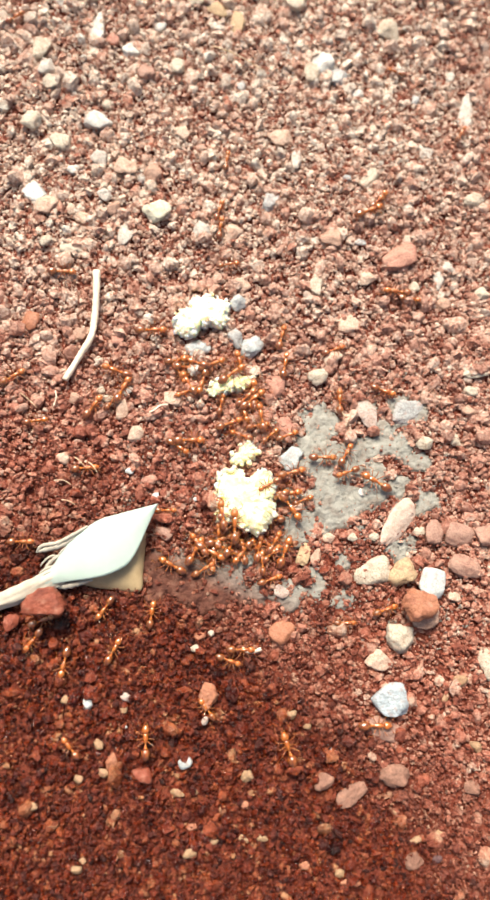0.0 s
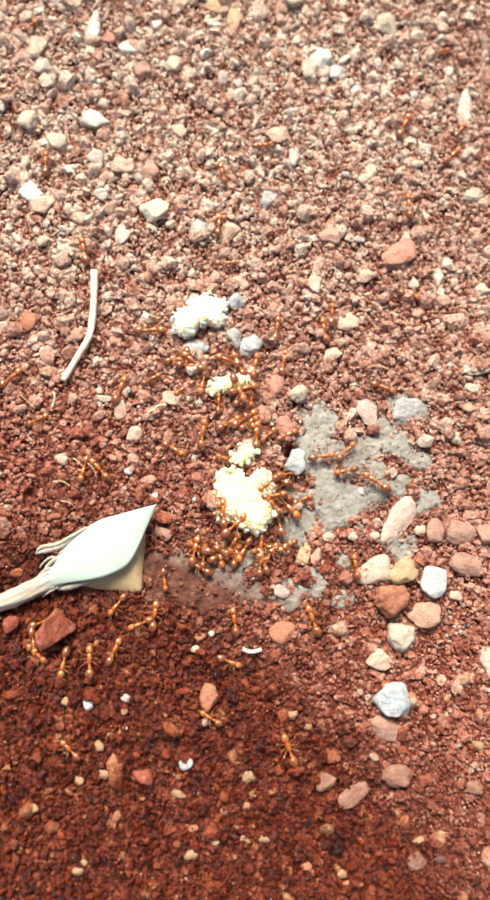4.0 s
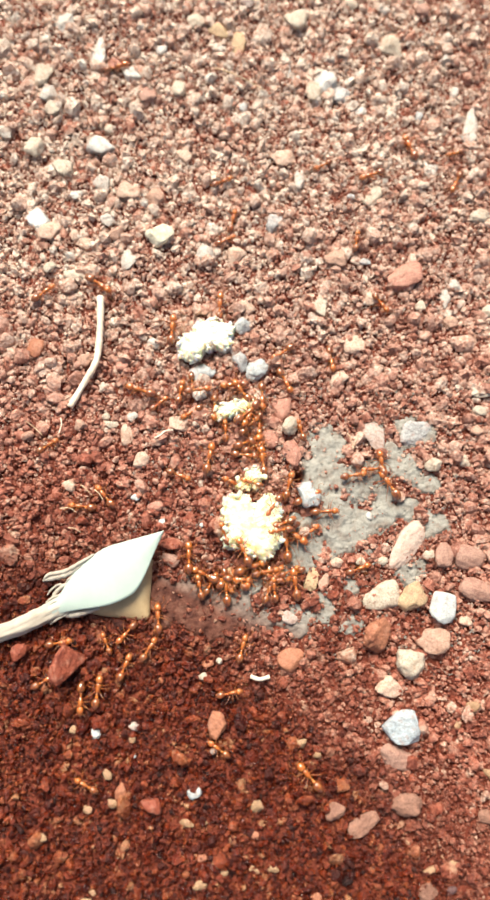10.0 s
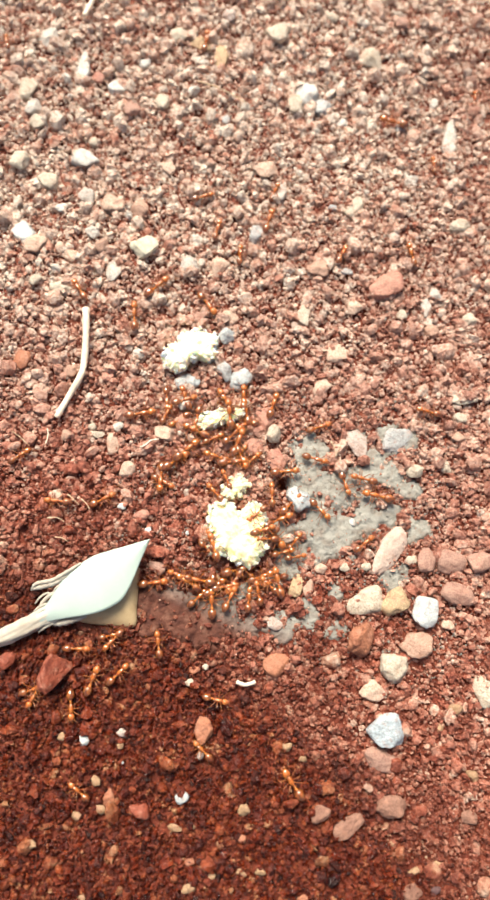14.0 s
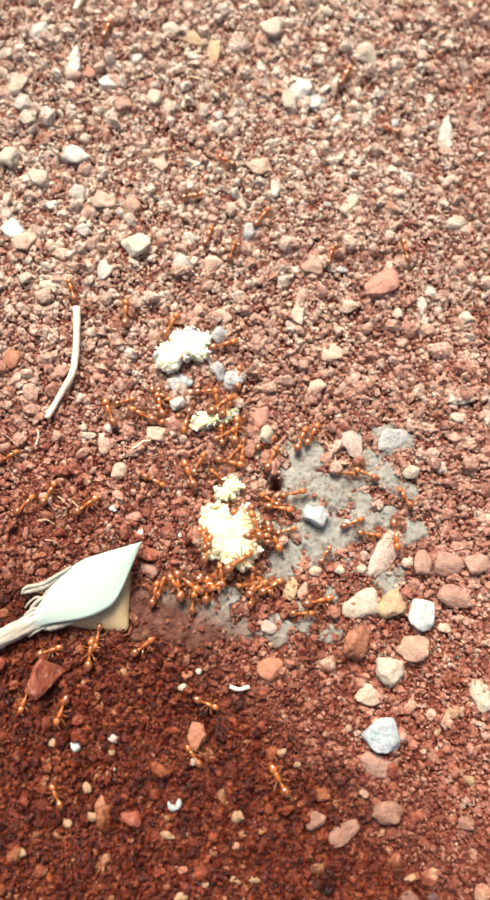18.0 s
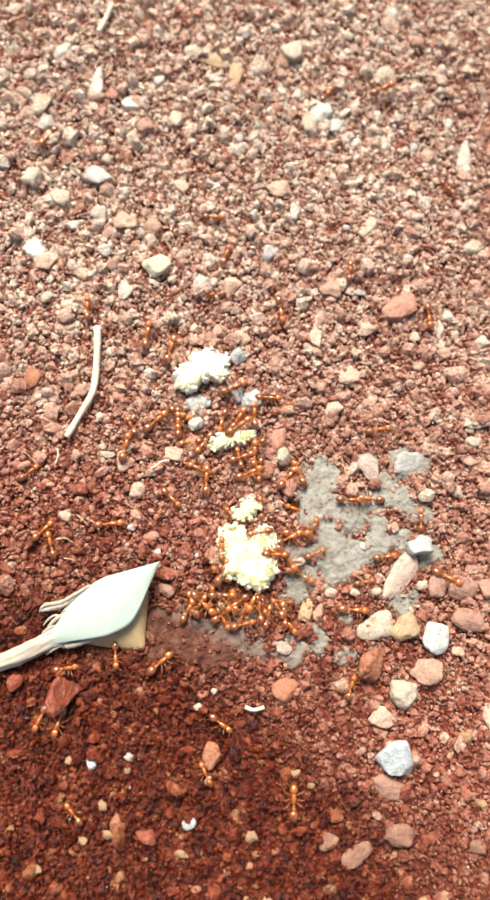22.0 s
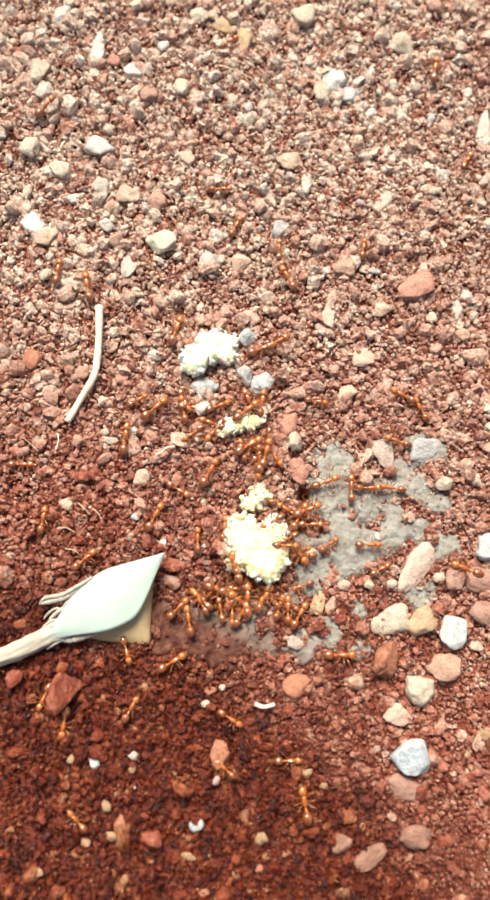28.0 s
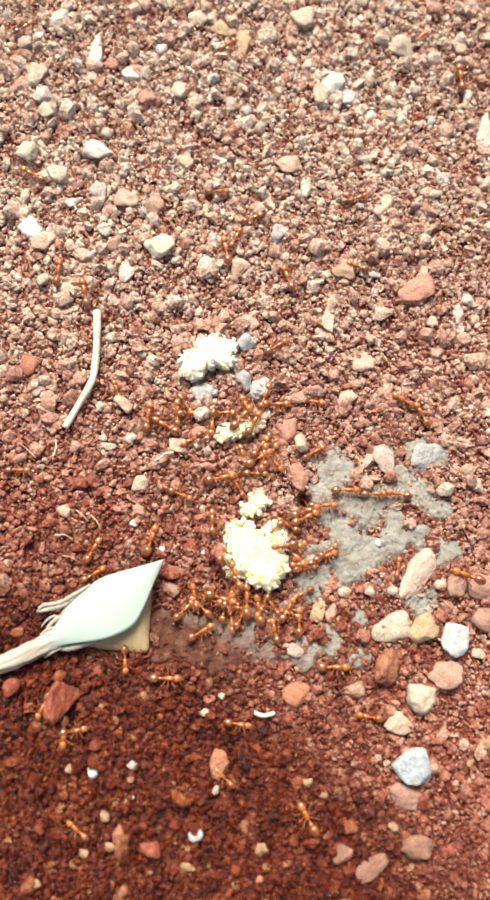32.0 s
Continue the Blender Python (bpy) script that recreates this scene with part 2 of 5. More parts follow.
def plain_material(name, base, dark, rough, per_mm, bump_mm=0.08, sub=0.0, edge=(0.35, 0.65)):
    mat, tree, bsdf = shader(name, rough)
    at = coords(tree)
    n = noise_at(tree, at, per_mm, 5.0, 0.65)
    tree.links.new(ramp(tree, n, [(edge[0], dark), (edge[1], base)]), bsdf.inputs["Base Color"])
    if bump_mm:
        relief(tree, bsdf, noise_at(tree, at, per_mm * 3, 4.0, 0.65), bump_mm, 0.8)
    if sub:
        bsdf.inputs["Subsurface Weight"].default_value = sub
        bsdf.inputs["Subsurface Radius"].default_value = (1.0 * MM, 0.75 * MM, 0.45 * MM)
        bsdf.inputs["Subsurface Scale"].default_value = 1.3
    return mat


bread_mat = plain_material("bread", (0.96, 0.89, 0.64), (0.92, 0.8, 0.46), 0.9, 0.8, 0.08, 0.9)
toast_mat = plain_material("pale_bread", (0.98, 0.94, 0.77), (0.97, 0.88, 0.62), 0.9, 0.8, 0.08, 0.9)
leaf_mat = plain_material("dry_leaf_pale", (0.425, 0.53, 0.49), (0.38, 0.475, 0.44), 0.5, 0.25, 0.02)
leaf_under_mat = plain_material("dry_leaf_underside", (0.56, 0.42, 0.24), (0.4, 0.28, 0.15), 0.65, 0.3, 0.05)
stalk_mat = plain_material("dry_stalk", (0.5, 0.475, 0.41), (0.4, 0.34, 0.275), 0.7, 0.5, 0.06)
twig_mat = plain_material("peeled_twig", (0.84, 0.75, 0.63), (0.74, 0.6, 0.46), 0.65, 0.5, 0.05)
fibre_mat = plain_material("dry_fibre", (0.72, 0.58, 0.42), (0.5, 0.34, 0.2), 0.6, 1.0, 0.0)


def mud_material():
    """Dried mud: cool grey where it has dried, brown and damp towards the leaf."""
    mat, tree, bsdf = shader("grey_mud", 0.8)
    where = coords(tree)
    n = noise_at(tree, where, 0.6, 5.0, 0.65)
    dry = ramp(tree, n, [(0.34, (0.24, 0.205, 0.175)), (0.52, (0.305, 0.3, 0.27)), (0.66, (0.36, 0.35, 0.315))])
    damp = ramp(tree, n, [(0.36, (0.06, 0.014, 0.008)), (0.52, (0.115, 0.036, 0.021)), (0.7, (0.19, 0.09, 0.062))])
    sep = tree.nodes.new("ShaderNodeSeparateXYZ")
    tree.links.new(where, sep.inputs[0])
    m = tree.nodes.new("ShaderNodeMapRange")
    m.inputs["From Min"].default_value, m.inputs["From Max"].default_value = -30 * MM, -24 * MM
    slant = tree.nodes.new("ShaderNodeMath")
    slant.operation = "MULTIPLY_ADD"
    tree.links.new(sep.outputs["X"], slant.inputs[0])
    slant.inputs[1].default_value = 0.5
    tree.links.new(sep.outputs["Y"], slant.inputs[2])
    tree.links.new(slant.outputs[0], m.inputs["Value"])
    tree.links.new(blend(tree, m.outputs[0], damp, dry), bsdf.inputs["Base Color"])
    relief(tree, bsdf, noise_at(tree, where, 1.8, 4.0, 0.65), 0.35, 0.8)
    return mat


mud_mat = mud_material()


def ant_material(name, base, dark):
    mat, tree, bsdf = shader(name, 0.3)
    at = coords(tree)
    tree.links.new(ramp(tree, noise_at(tree, at, 1.5, 3.0), [(0.35, dark), (0.65, base)]), bsdf.inputs["Base Color"])
    bsdf.inputs["Coat Weight"].default_value = 1.0
    bsdf.inputs["Coat Roughness"].default_value = 0.08
    bsdf.inputs["Coat IOR"].default_value = 1.8
    bsdf.inputs["Subsurface Weight"].default_value = 0.25
    bsdf.inputs["Subsurface Radius"].default_value = (0.4 * MM, 0.15 * MM, 0.05 * MM)
    bsdf.inputs["Subsurface Scale"].default_value = 1.0
    return mat


amber_mat = ant_material("amber_chitin", (0.64, 0.205, 0.022), (0.34, 0.085, 0.012))
gaster_mat = ant_material("dark_amber_chitin", (0.38, 0.11, 0.016), (0.1, 0.024, 0.006))
leg_mat = ant_material("leg_chitin", (0.36, 0.11, 0.022), (0.22, 0.058, 0.012))

# ---- mesh helpers ----
def solid(name, verts, faces, mat, smooth=True):
    me = bpy.data.meshes.new(name)
    me.from_pydata(np.asarray(verts).tolist(), [], np.asarray(faces).tolist() if isinstance(faces, np.ndarray) else faces)
    me.materials.append(mat)
    if smooth:
        me.polygons.foreach_set("use_smooth", np.ones(len(me.polygons), bool))
    me.update()
    return me


def part(name, me, parent, label="", at=None):
    ob = new(name, me)
    ob.parent = parent
    if at is not None:
        ob.matrix_basis = at
    if label:
        ob["label"] = label
    return ob


def ball(level):
    bm = bmesh.new()
    bmesh.ops.create_icosphere(bm, subdivisions=level, radius=1.0)
    v = np.array([w.co[:] for w in bm.verts])
    f = np.array([[w.index for w in p.verts] for p in bm.faces])
    bm.free()
    return v, f


def nub():
    """A cube split once and rounded: the cheap body of a crumb of soil."""
    bm = bmesh.new()
    bmesh.ops.create_cube(bm, size=2.0)
    bmesh.ops.subdivide_edges(bm, edges=bm.edges[:], cuts=1, use_grid_fill=True)
    bmesh.ops.triangulate(bm, faces=bm.faces[:])
    v = np.array([w.co.normalized()[:] for w in bm.verts])
    f = np.array([[w.index for w in p.verts] for p in bm.faces])
    bm.free()
    return v, f


def grit():
    """Eight faces: a sharp little grain."""
    v = np.array([(1, 0, 0), (-1, 0, 0), (0, 1, 0), (0, -1, 0), (0, 0, 1), (0, 0, -1)], float)
    f = np.array([(a, b, c) if s > 0 else (b, a, c) for a in (0, 1) for b in (2, 3) for c in (4, 5) for s in ((1 if (a + b + c) % 2 == 0 else -1),)])
    return v, f


BALLS = {n: ball(n) for n in (1, 2, 3, 4, 5)}
BODIES = {"grit": grit(), "nub": nub(), "stone": BALLS[2]}


def waves(p, seed, size, octaves=3, gain=0.55):
    """Smooth pseudo-random field at points p (n x d), in about -1..1."""
    rng = np.random.default_rng(seed)
    out, amp, total = np.zeros(len(p)), 1.0, 0.0
    for _ in range(octaves):
        acc = np.zeros(len(p))
        for _ in range(6):
            d = rng.normal(size=p.shape[1])
            d /= np.linalg.norm(d)
            acc += np.sin(p @ d * (2 * np.pi / size) * rng.uniform(0.7, 1.4) + rng.uniform(0, 6.28))
        out += amp * acc / 3.5
        total += amp
        amp, size = amp * gain, size * 0.5
    return out / total


def grainy(p, seed, size, octaves=4, dull=0.7):
    """Fractal relief at points p (n x 2 or n x 3), in about -1..1."""
    q = np.zeros((len(p), 3))
    q[:, :p.shape[1]] = p
    q = q / size + seed * 7.31
    return np.array([noise.fractal(r, dull, 2.0, octaves) for r in q.tolist()])


# ---- the ground ----
HOLE = (6.7, -8.6, 1.05, 5.0)          # the nest's entrance: place, radius, depth in mm

def lie(x, y):
    """Height of the soil in mm at places in mm."""
    p = np.stack([np.ravel(x), np.ravel(y)], -1).astype(float)
    near = np.exp(-(np.maximum(np.hypot(p[:, 0], p[:, 1]) - 110, 0) / 60) ** 2)
    hole = np.hypot(p[:, 0] - HOLE[0], p[:, 1] - HOLE[1]) / HOLE[2]
    return (0.55 * waves(p, 3, 34) + 0.3 * waves(p, 4, 9)) * near - HOLE[3] * np.clip(1.5 - hole, 0, 1) ** 2


def height(x, y):
    return float(lie(np.array([x]), np.array([y]))[0])


def make_ground():
    fine = np.arange(-100, 100.1, 1.25)
    out = 100 * 1.22 ** np.arange(1, 28)
    axis = np.concatenate([-out[::-1], fine, out])
    n = len(axis)
    gx, gy = np.meshgrid(axis, axis)
    p = np.stack([gx.ravel(), gy.ravel()], -1)
    near = np.hypot(p[:, 0], p[:, 1]) < 130
    z = lie(gx, gy) - 0.25 + np.where(near, 0.22 * waves(p, 5, 2.6), 0)
    i = np.arange(n * n).reshape(n, n)
    faces = np.stack([i[:-1, :-1], i[:-1, 1:], i[1:, 1:], i[1:, :-1]], -1).reshape(-1, 4)
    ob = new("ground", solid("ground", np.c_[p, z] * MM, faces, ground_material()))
    return tagged(ob, "bare red earth with crumbly soil, damp and colour-shaded on the near side", "ground", kind="structure")


make_ground()

CRUST = [
    (11.1, -4.7, 3.3),
    (12.2, -8.4, 2.9),
    (9.6, -9.7, 2.4),
    (9.0, -7.2, 2.1),
    (12.4, -16.2, 4.2),
    (8.8, -18.2, 2.7),
    (16.1, -15.2, 3.2),
    (19.0, -13.7, 2.6),
    (22.7, -13.3, 2.3),
    (15.4, -10.9, 2.1),
    (24.0, -2.4, 3.0),
    (20.6, -4.8, 2.2),
    (18.0, -2.2, 2.0),
    (26.3, -15.5, 2.1),
    (14.2, -24.5, 1.9),
    (14.2, -29.5, 1.9),
    (10.6, -27.9, 1.7),
    (5.9, -28.4, 2.7),
    (-3.4, -28.2, 3.5),
    (-6.9, -29.2, 2.3),
    (22.3, -22.5, 2.4),
    (0.2, -23.9, 2.0),
    (10.2, -25.6, 1.6),
    (7.2, -15.4, 1.9),
    (15.5, -8.8, 2.5),
    (19.2, -7.5, 2.1),
    (23.0, -7.1, 2.2),
    (19.5, -10.9, 2.1),
    (25.3, -9.6, 1.8),
    (12.1, -12.9, 2.4),
    (-0.7, -27.9, 2.6),
    (2.4, -28.2, 2.3),
    (-5.0, -30.1, 2.0),
    (-10.8, -27.2, 2.0),
    (-8.1, -28.0, 2.2),
    (-12.3, -29.0, 1.5),
    (-11.8, -25.0, 2.3),
    (-9.2, -25.9, 2.6),
    (-6.4, -26.8, 2.5),
    (4.6, -22.8, 1.9),
    (7.6, -21.2, 1.9),
]


def crusted(p):
    """How far a place in mm lies inside the dried mud: over 0 inside."""
    best = np.full(len(p), -9.0)
    for x, y, r in CRUST:
        best = np.maximum(best, 1 - np.hypot(p[:, 0] - x, p[:, 1] - y) / r)
    return best + 0.5 * grainy(p, 8, 4.0, 5, 0.5) - 0.3 * ((p[:, 1] < -21.5) & (p[:, 0] > 0))


def make_crust():
    xs, ys = np.arange(-18, 34, 0.2), np.arange(-36, 5, 0.2)
    gx, gy = np.meshgrid(xs, ys)
    p = np.stack([gx.ravel(), gy.ravel()], -1)
    inside = crusted(p)
    z = lie(gx, gy) - 0.5 + 0.62 * np.clip(inside * 3.0 + 0.4, 0, 1) + 0.24 * grainy(p, 9, 1.5, 5, 0.5)
    n, m = len(ys), len(xs)
    i = np.arange(n * m).reshape(n, m)
    quads = np.stack([i[:-1, :-1], i[:-1, 1:], i[1:, 1:], i[1:, :-1]], -1).reshape(-1, 4)
    quads = quads[(inside[quads] > -0.3).all(1)]
    used = np.unique(quads)
    order = np.zeros(n * m, int)
    order[used] = np.arange(len(used))
    ob = new("mud_crust", solid("mud_crust", np.c_[p, z][used] * MM, order[quads], mud_mat))
    return tagged(ob, "smooth grey patch of dried mud on red soil", "mud patch", kind="structure")


make_crust()


# ---- loose soil: grains in uneven layers ----
def clumps(x, y):
    """How far the loose soil heaps up into small clumps, in mm."""
    return 0.4 * waves(np.stack([x, y], -1), 6, 4.2, 2, 0.7)


def scatter(name, count, small, large, body, mat, label, seed, lift, power=2.0, box=(-44, 48, -72, 85), on_mud=0.1, pitch=0.0, nearer=0.0):
    """Loose grains of small..large mm: strewn at random, or, with a pitch in mm, packed side by side. nearer: the share
    left out on the near side, damp and shaded in colour.
    """
    rng = np.random.default_rng(seed)
    x, y = rng.uniform(box[0], box[1], count), rng.uniform(box[2], box[3], count)
    if pitch:
        gx, gy = np.meshgrid(np.arange(box[0], box[1], pitch), np.arange(box[2], box[3], pitch * 0.866))
        gx[1::2] += pitch / 2
        x, y = gx.ravel() + rng.normal(0, pitch * 0.24, gx.size), gy.ravel() + rng.normal(0, pitch * 0.24, gx.size)
        count = gx.size
    keep = (crusted(np.stack([x, y], -1)) < 0.06) | (rng.random(count) < np.where(y < -21.5, on_mud + 0.1, on_mud))
    keep &= np.abs(x - 1) < 38 + 0.075 * (y + 70)
    keep &= (y > -20) | (rng.random(count) > nearer)
    x, y = x[keep], y[keep]
    n = len(x)
    r = 0.5 * (small + (large - small) * rng.random(n) ** power)
    z = lie(x, y) + np.where(crusted(np.stack([x, y], -1)) < 0.06, clumps(x, y), 0) + rng.uniform(-0.35, lift, n) + r * 0.2
    v, f = BODIES[body]
    q = rng.normal(size=(n, 4))
    q /= np.linalg.norm(q, axis=1)[:, None]
    a, b, c, d = q.T
    turn = np.stack([1 - 2 * (c * c + d * d), 2 * (b * c - a * d), 2 * (b * d + a * c), 2 * (b * c + a * d), 1 - 2 * (b * b + d * d), 2 * (c * d - a * b), 2 * (b * d - a * c), 2 * (c * d + a * b), 1 - 2 * (b * b + c * c)], -1).reshape(n, 3, 3)
    rough = rng.uniform(-1, 1, (n, len(v))) * {"grit": 0.34, "nub": 0.2, "stone": 0.05}[body]
    if body == "nub":
        for bend in (0.18, 0.15, 0.12):
            rough += bend * np.sin(np.einsum("kj,nj->nk", v, rng.normal(0, 2.8, (n, 3))) + rng.uniform(0, 6.28, (n, 1)))
    if body == "stone":
        cut = np.full((n, len(v)), 1.15)
        for _ in range(9):
            d = rng.normal(size=(n, 3))
            d /= np.linalg.norm(d, axis=1)[:, None]
            cut = np.minimum(cut, rng.uniform(0.62, 0.95, (n, 1)) / np.maximum(np.einsum("kj,nj->nk", v, d), 1e-3))
        rough += cut - 1
    shape = v[None] * rng.uniform(0.62, 1.3, (n, 1, 3)) * (1 + rough[:, :, None])
    pts = np.einsum("nij,nkj->nki", turn, shape) * r[:, None, None] + np.stack([x, y, z], -1)[:, None]
    faces = (f[None] + (np.arange(n) * len(v))[:, None, None]).reshape(-1, 3)
    me = bpy.data.meshes.new(name)
    me.vertices.add(n * len(v))
    me.vertices.foreach_set("co", (pts * MM).ravel().astype(np.float32))
    me.loops.add(len(faces) * 3)
    me.loops.foreach_set("vertex_index", faces.ravel().astype(np.int32))
    me.polygons.add(len(faces))
    me.polygons.foreach_set("loop_start", np.arange(0, len(faces) * 3, 3, dtype=np.int32))
    me.polygons.foreach_set("use_smooth", np.full(len(faces), False))
    me.materials.append(mat)
    me.update(calc_edges=True)
    return tagged(new(name, me), label, "soil", kind="stuff")


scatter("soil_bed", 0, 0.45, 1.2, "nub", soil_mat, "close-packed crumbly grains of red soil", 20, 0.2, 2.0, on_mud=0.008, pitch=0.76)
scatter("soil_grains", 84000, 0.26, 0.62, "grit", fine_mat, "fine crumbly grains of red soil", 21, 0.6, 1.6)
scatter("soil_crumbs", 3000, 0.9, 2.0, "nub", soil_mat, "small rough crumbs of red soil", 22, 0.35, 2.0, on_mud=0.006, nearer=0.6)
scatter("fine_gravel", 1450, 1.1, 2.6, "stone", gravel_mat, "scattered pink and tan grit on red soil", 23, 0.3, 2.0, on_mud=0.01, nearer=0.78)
scatter("mud_grains", 5200, 0.2, 0.5, "grit", mud_mat, "fine grey grains on the dried mud", 24, 0.2, 2.0, (-18, 34, -36, 5), on_mud=0.75)

# ---- stones ----
seeds = iter(range(1000, 3000))


def stone(x, y, long, wide, turn, look_of, form="round", lift=0.18, label=""):
    """A stone of that length and width in mm, lying at x, y in mm."""
    mat, tone = look_of
    seed = next(seeds)
    rng = np.random.default_rng(seed)
    v, f = BALLS[5 if long > 4.8 else 4 if long > 2.2 else 3]
    planes = rng.normal(size=(13 if form != "shard" else 10, 3))
    planes /= np.linalg.norm(planes, axis=1)[:, None]
    far = rng.uniform(0.66, 1.0, len(planes))
    if form == "block":
        sides = np.concatenate([np.eye(3), -np.eye(3)]) + rng.normal(0, 0.24, (6, 3))
        planes = np.concatenate([sides / np.linalg.norm(sides, axis=1)[:, None], planes[:9]])
        far = np.concatenate([rng.uniform(0.7, 0.82, 6), rng.uniform(0.9, 1.1, 9)])
    dots = np.maximum(v @ planes.T, 1e-3) / far
    k = 22.0 if form == "rough" else 14.0
    rad = (np.sum(dots ** k, 1)) ** (-1 / k)
    rad = np.minimum(rad, 1.25)
    if form in ("smooth", "shard"):
        rad = 0.6 * rad + 0.4
    p = v * (rad * (1 + (1 - v[:, 2] ** 2) * (0.035 * np.sin(3 * np.arctan2(v[:, 1], v[:, 0]) + rng.uniform(0, 6.28)) + 0.03 * np.sin(5 * np.arctan2(v[:, 1], v[:, 0]) + rng.uniform(0, 6.28)))))[:, None]
    p = p * (1 + {"smooth": 0.05, "rough": 0.12, "block": 0.06}.get(form, 0.1 if long > 2.6 else 0.11) * grainy(p, seed, 0.55, 5, 0.6)[:, None])
    tall = min(wide, long) * {"shard": 0.42, "flat": 0.3, "smooth": 0.46}.get(form, rng.uniform(0.46, 0.62))
    if form == "shard":
        p[:, 1] *= 1 - 0.22 * np.clip(p[:, 0], -1, 1)
    half = np.array([np.ptp(p[:, 0]), np.ptp(p[:, 1]), np.ptp(p[:, 2])])
    p = (p - (p.max(0) + p.min(0)) / 2) / half * np.array([long, wide, tall])
    ob = new("pebble", solid("pebble", p * MM, f, mat))
    ob.matrix_world = pose(x * MM, y * MM, (height(x, y) + float(clumps(np.array([x]), np.array([y]))[0]) + tall * (lift + 0.04) + (0.2 if long > 2.6 else 0.34)) * MM, rng.uniform(-8, 8), rng.uniform(-8, 8), turn)
    size = "larger" if long > 5 else "small" if long > 2 else "tiny"
    shape = {"round": "rounded", "rough": "rough craggy", "shard": "long thin", "flat": "flat sunken", "smooth": "smooth oblong", "block": "blocky chipped"}[form]
    return tagged(ob, label or f"{size} {shape} {tone} stone half sunk in red soil", "stone", "stones on the soil")


stone(-24.52, 60.34, 6.51, 2.33, 86, WHITE, form="shard")
stone(-33.30, 56.39, 3.76, 3.88, 26, CREAM)
stone(-22.04, 58.66, 2.15, 2.30, 3, RED)
stone(-18.86, 57.24, 3.30, 3.27, 25, WHITE, form="block")
stone(-11.61, 54.44, 3.52, 2.51, 82, CREAM)
stone(-16.49, 52.99, 2.87, 2.86, 14, DULL)
stone(-31.95, 52.74, 3.15, 3.06, 2, GREY)
stone(-31.36, 49.92, 2.44, 2.63, 2, CREAM)
stone(-33.81, 42.94, 3.47, 3.32, 25, CREAM)
stone(-23.47, 43.52, 4.11, 3.10, -26, WHITE, form="block")
stone(-22.47, 47.05, 1.58, 1.81, 2, CREAM)
stone(-10.49, 42.30, 2.64, 2.58, 2, TAN)
stone(-23.19, 36.96, 2.93, 2.70, 13, GREY)
stone(-19.02, 35.65, 3.73, 3.39, 35, TAN)
stone(-14.67, 34.53, 3.62, 2.79, 73, PINK)
stone(-26.88, 35.11, 2.05, 1.53, 13, WHITE)
stone(-29.07, 39.68, 3.58, 2.82, -31, CREAM)
stone(-32.41, 30.84, 3.94, 3.02, -41, SNOW, form="block")
stone(-30.62, 28.92, 3.76, 3.32, 35, TAN)
stone(-21.83, 30.78, 2.38, 2.46, 2, GREY)
stone(-26.80, 28.28, 1.87, 1.51, 93, TAN)
stone(-25.30, 26.92, 2.52, 2.05, 2, TAN)
stone(-20.47, 28.46, 2.20, 2.25, 2, PINK)
stone(-18.38, 24.42, 3.70, 2.70, 87, GREY)
stone(-6.78, 25.65, 2.93, 2.79, -20, GREY)
stone(-2.06, 25.40, 3.09, 3.00, 2, TAN)
stone(-1.23, 51.26, 1.62, 1.65, 2, BLUE)
stone(-1.89, 63.32, 5.38, 2.39, 82, YELLOW)
stone(-14.48, 61.65, 1.99, 1.49, 3, WHITE)
stone(6.18, 58.78, 3.77, 0.94, 98, WHITE, form="shard")
stone(7.45, 57.15, 2.06, 1.04, 14, WHITE)
stone(12.22, 56.30, 4.06, 4.22, 2, WHITE)
stone(10.16, 54.74, 4.21, 2.38, 85, CREAM)
stone(14.56, 54.30, 3.14, 2.93, -32, BLUE)
stone(17.88, 51.52, 2.03, 1.46, 2, WHITE)
stone(23.45, 63.44, 4.66, 3.74, -21, CREAM)
stone(35.61, 49.11, 7.57, 2.40, 81, GREY, form="shard")
stone(5.10, 42.47, 4.45, 3.01, -4, TAN)
stone(7.63, 38.48, 3.57, 1.77, 80, GREY)
stone(19.34, 35.91, 4.36, 2.49, 61, CREAM, form="block")
stone(15.58, 35.59, 1.43, 0.98, 2, BLUE)
stone(3.59, 31.44, 3.46, 2.96, 33, BLUE, form="rough")
stone(36.11, 33.00, 3.81, 2.16, 2, CREAM)
stone(33.38, 55.31, 2.15, 1.30, 61, GREY)
stone(27.36, 50.86, 1.90, 1.28, 70, BLUE)
stone(-26.32, 21.83, 3.65, 2.38, 12, CREAM, form="rough")
stone(-30.28, 22.82, 1.99, 2.01, 1, CREAM)
stone(-31.59, 10.12, 3.07, 2.65, 75, ORANGE, form="smooth")
stone(-1.02, 14.06, 2.73, 2.48, 22, ICE)
stone(-1.59, 8.37, 3.16, 2.49, 81, BLUE)
stone(0.90, 7.18, 3.68, 3.16, 71, ICE, form="rough")
stone(-6.97, 6.71, 3.80, 2.78, 11, ICE, form="rough")
stone(-7.33, 3.33, 2.34, 2.02, 42, GREY)
stone(-7.46, 0.43, 3.42, 2.55, 1, RED)
stone(-10.35, -1.04, 3.10, 2.34, -20, TAN, form="block")
stone(-20.85, -0.16, 1.28, 1.18, 1, CREAM)
stone(-20.00, -1.40, 2.25, 1.09, -5, CREAM)
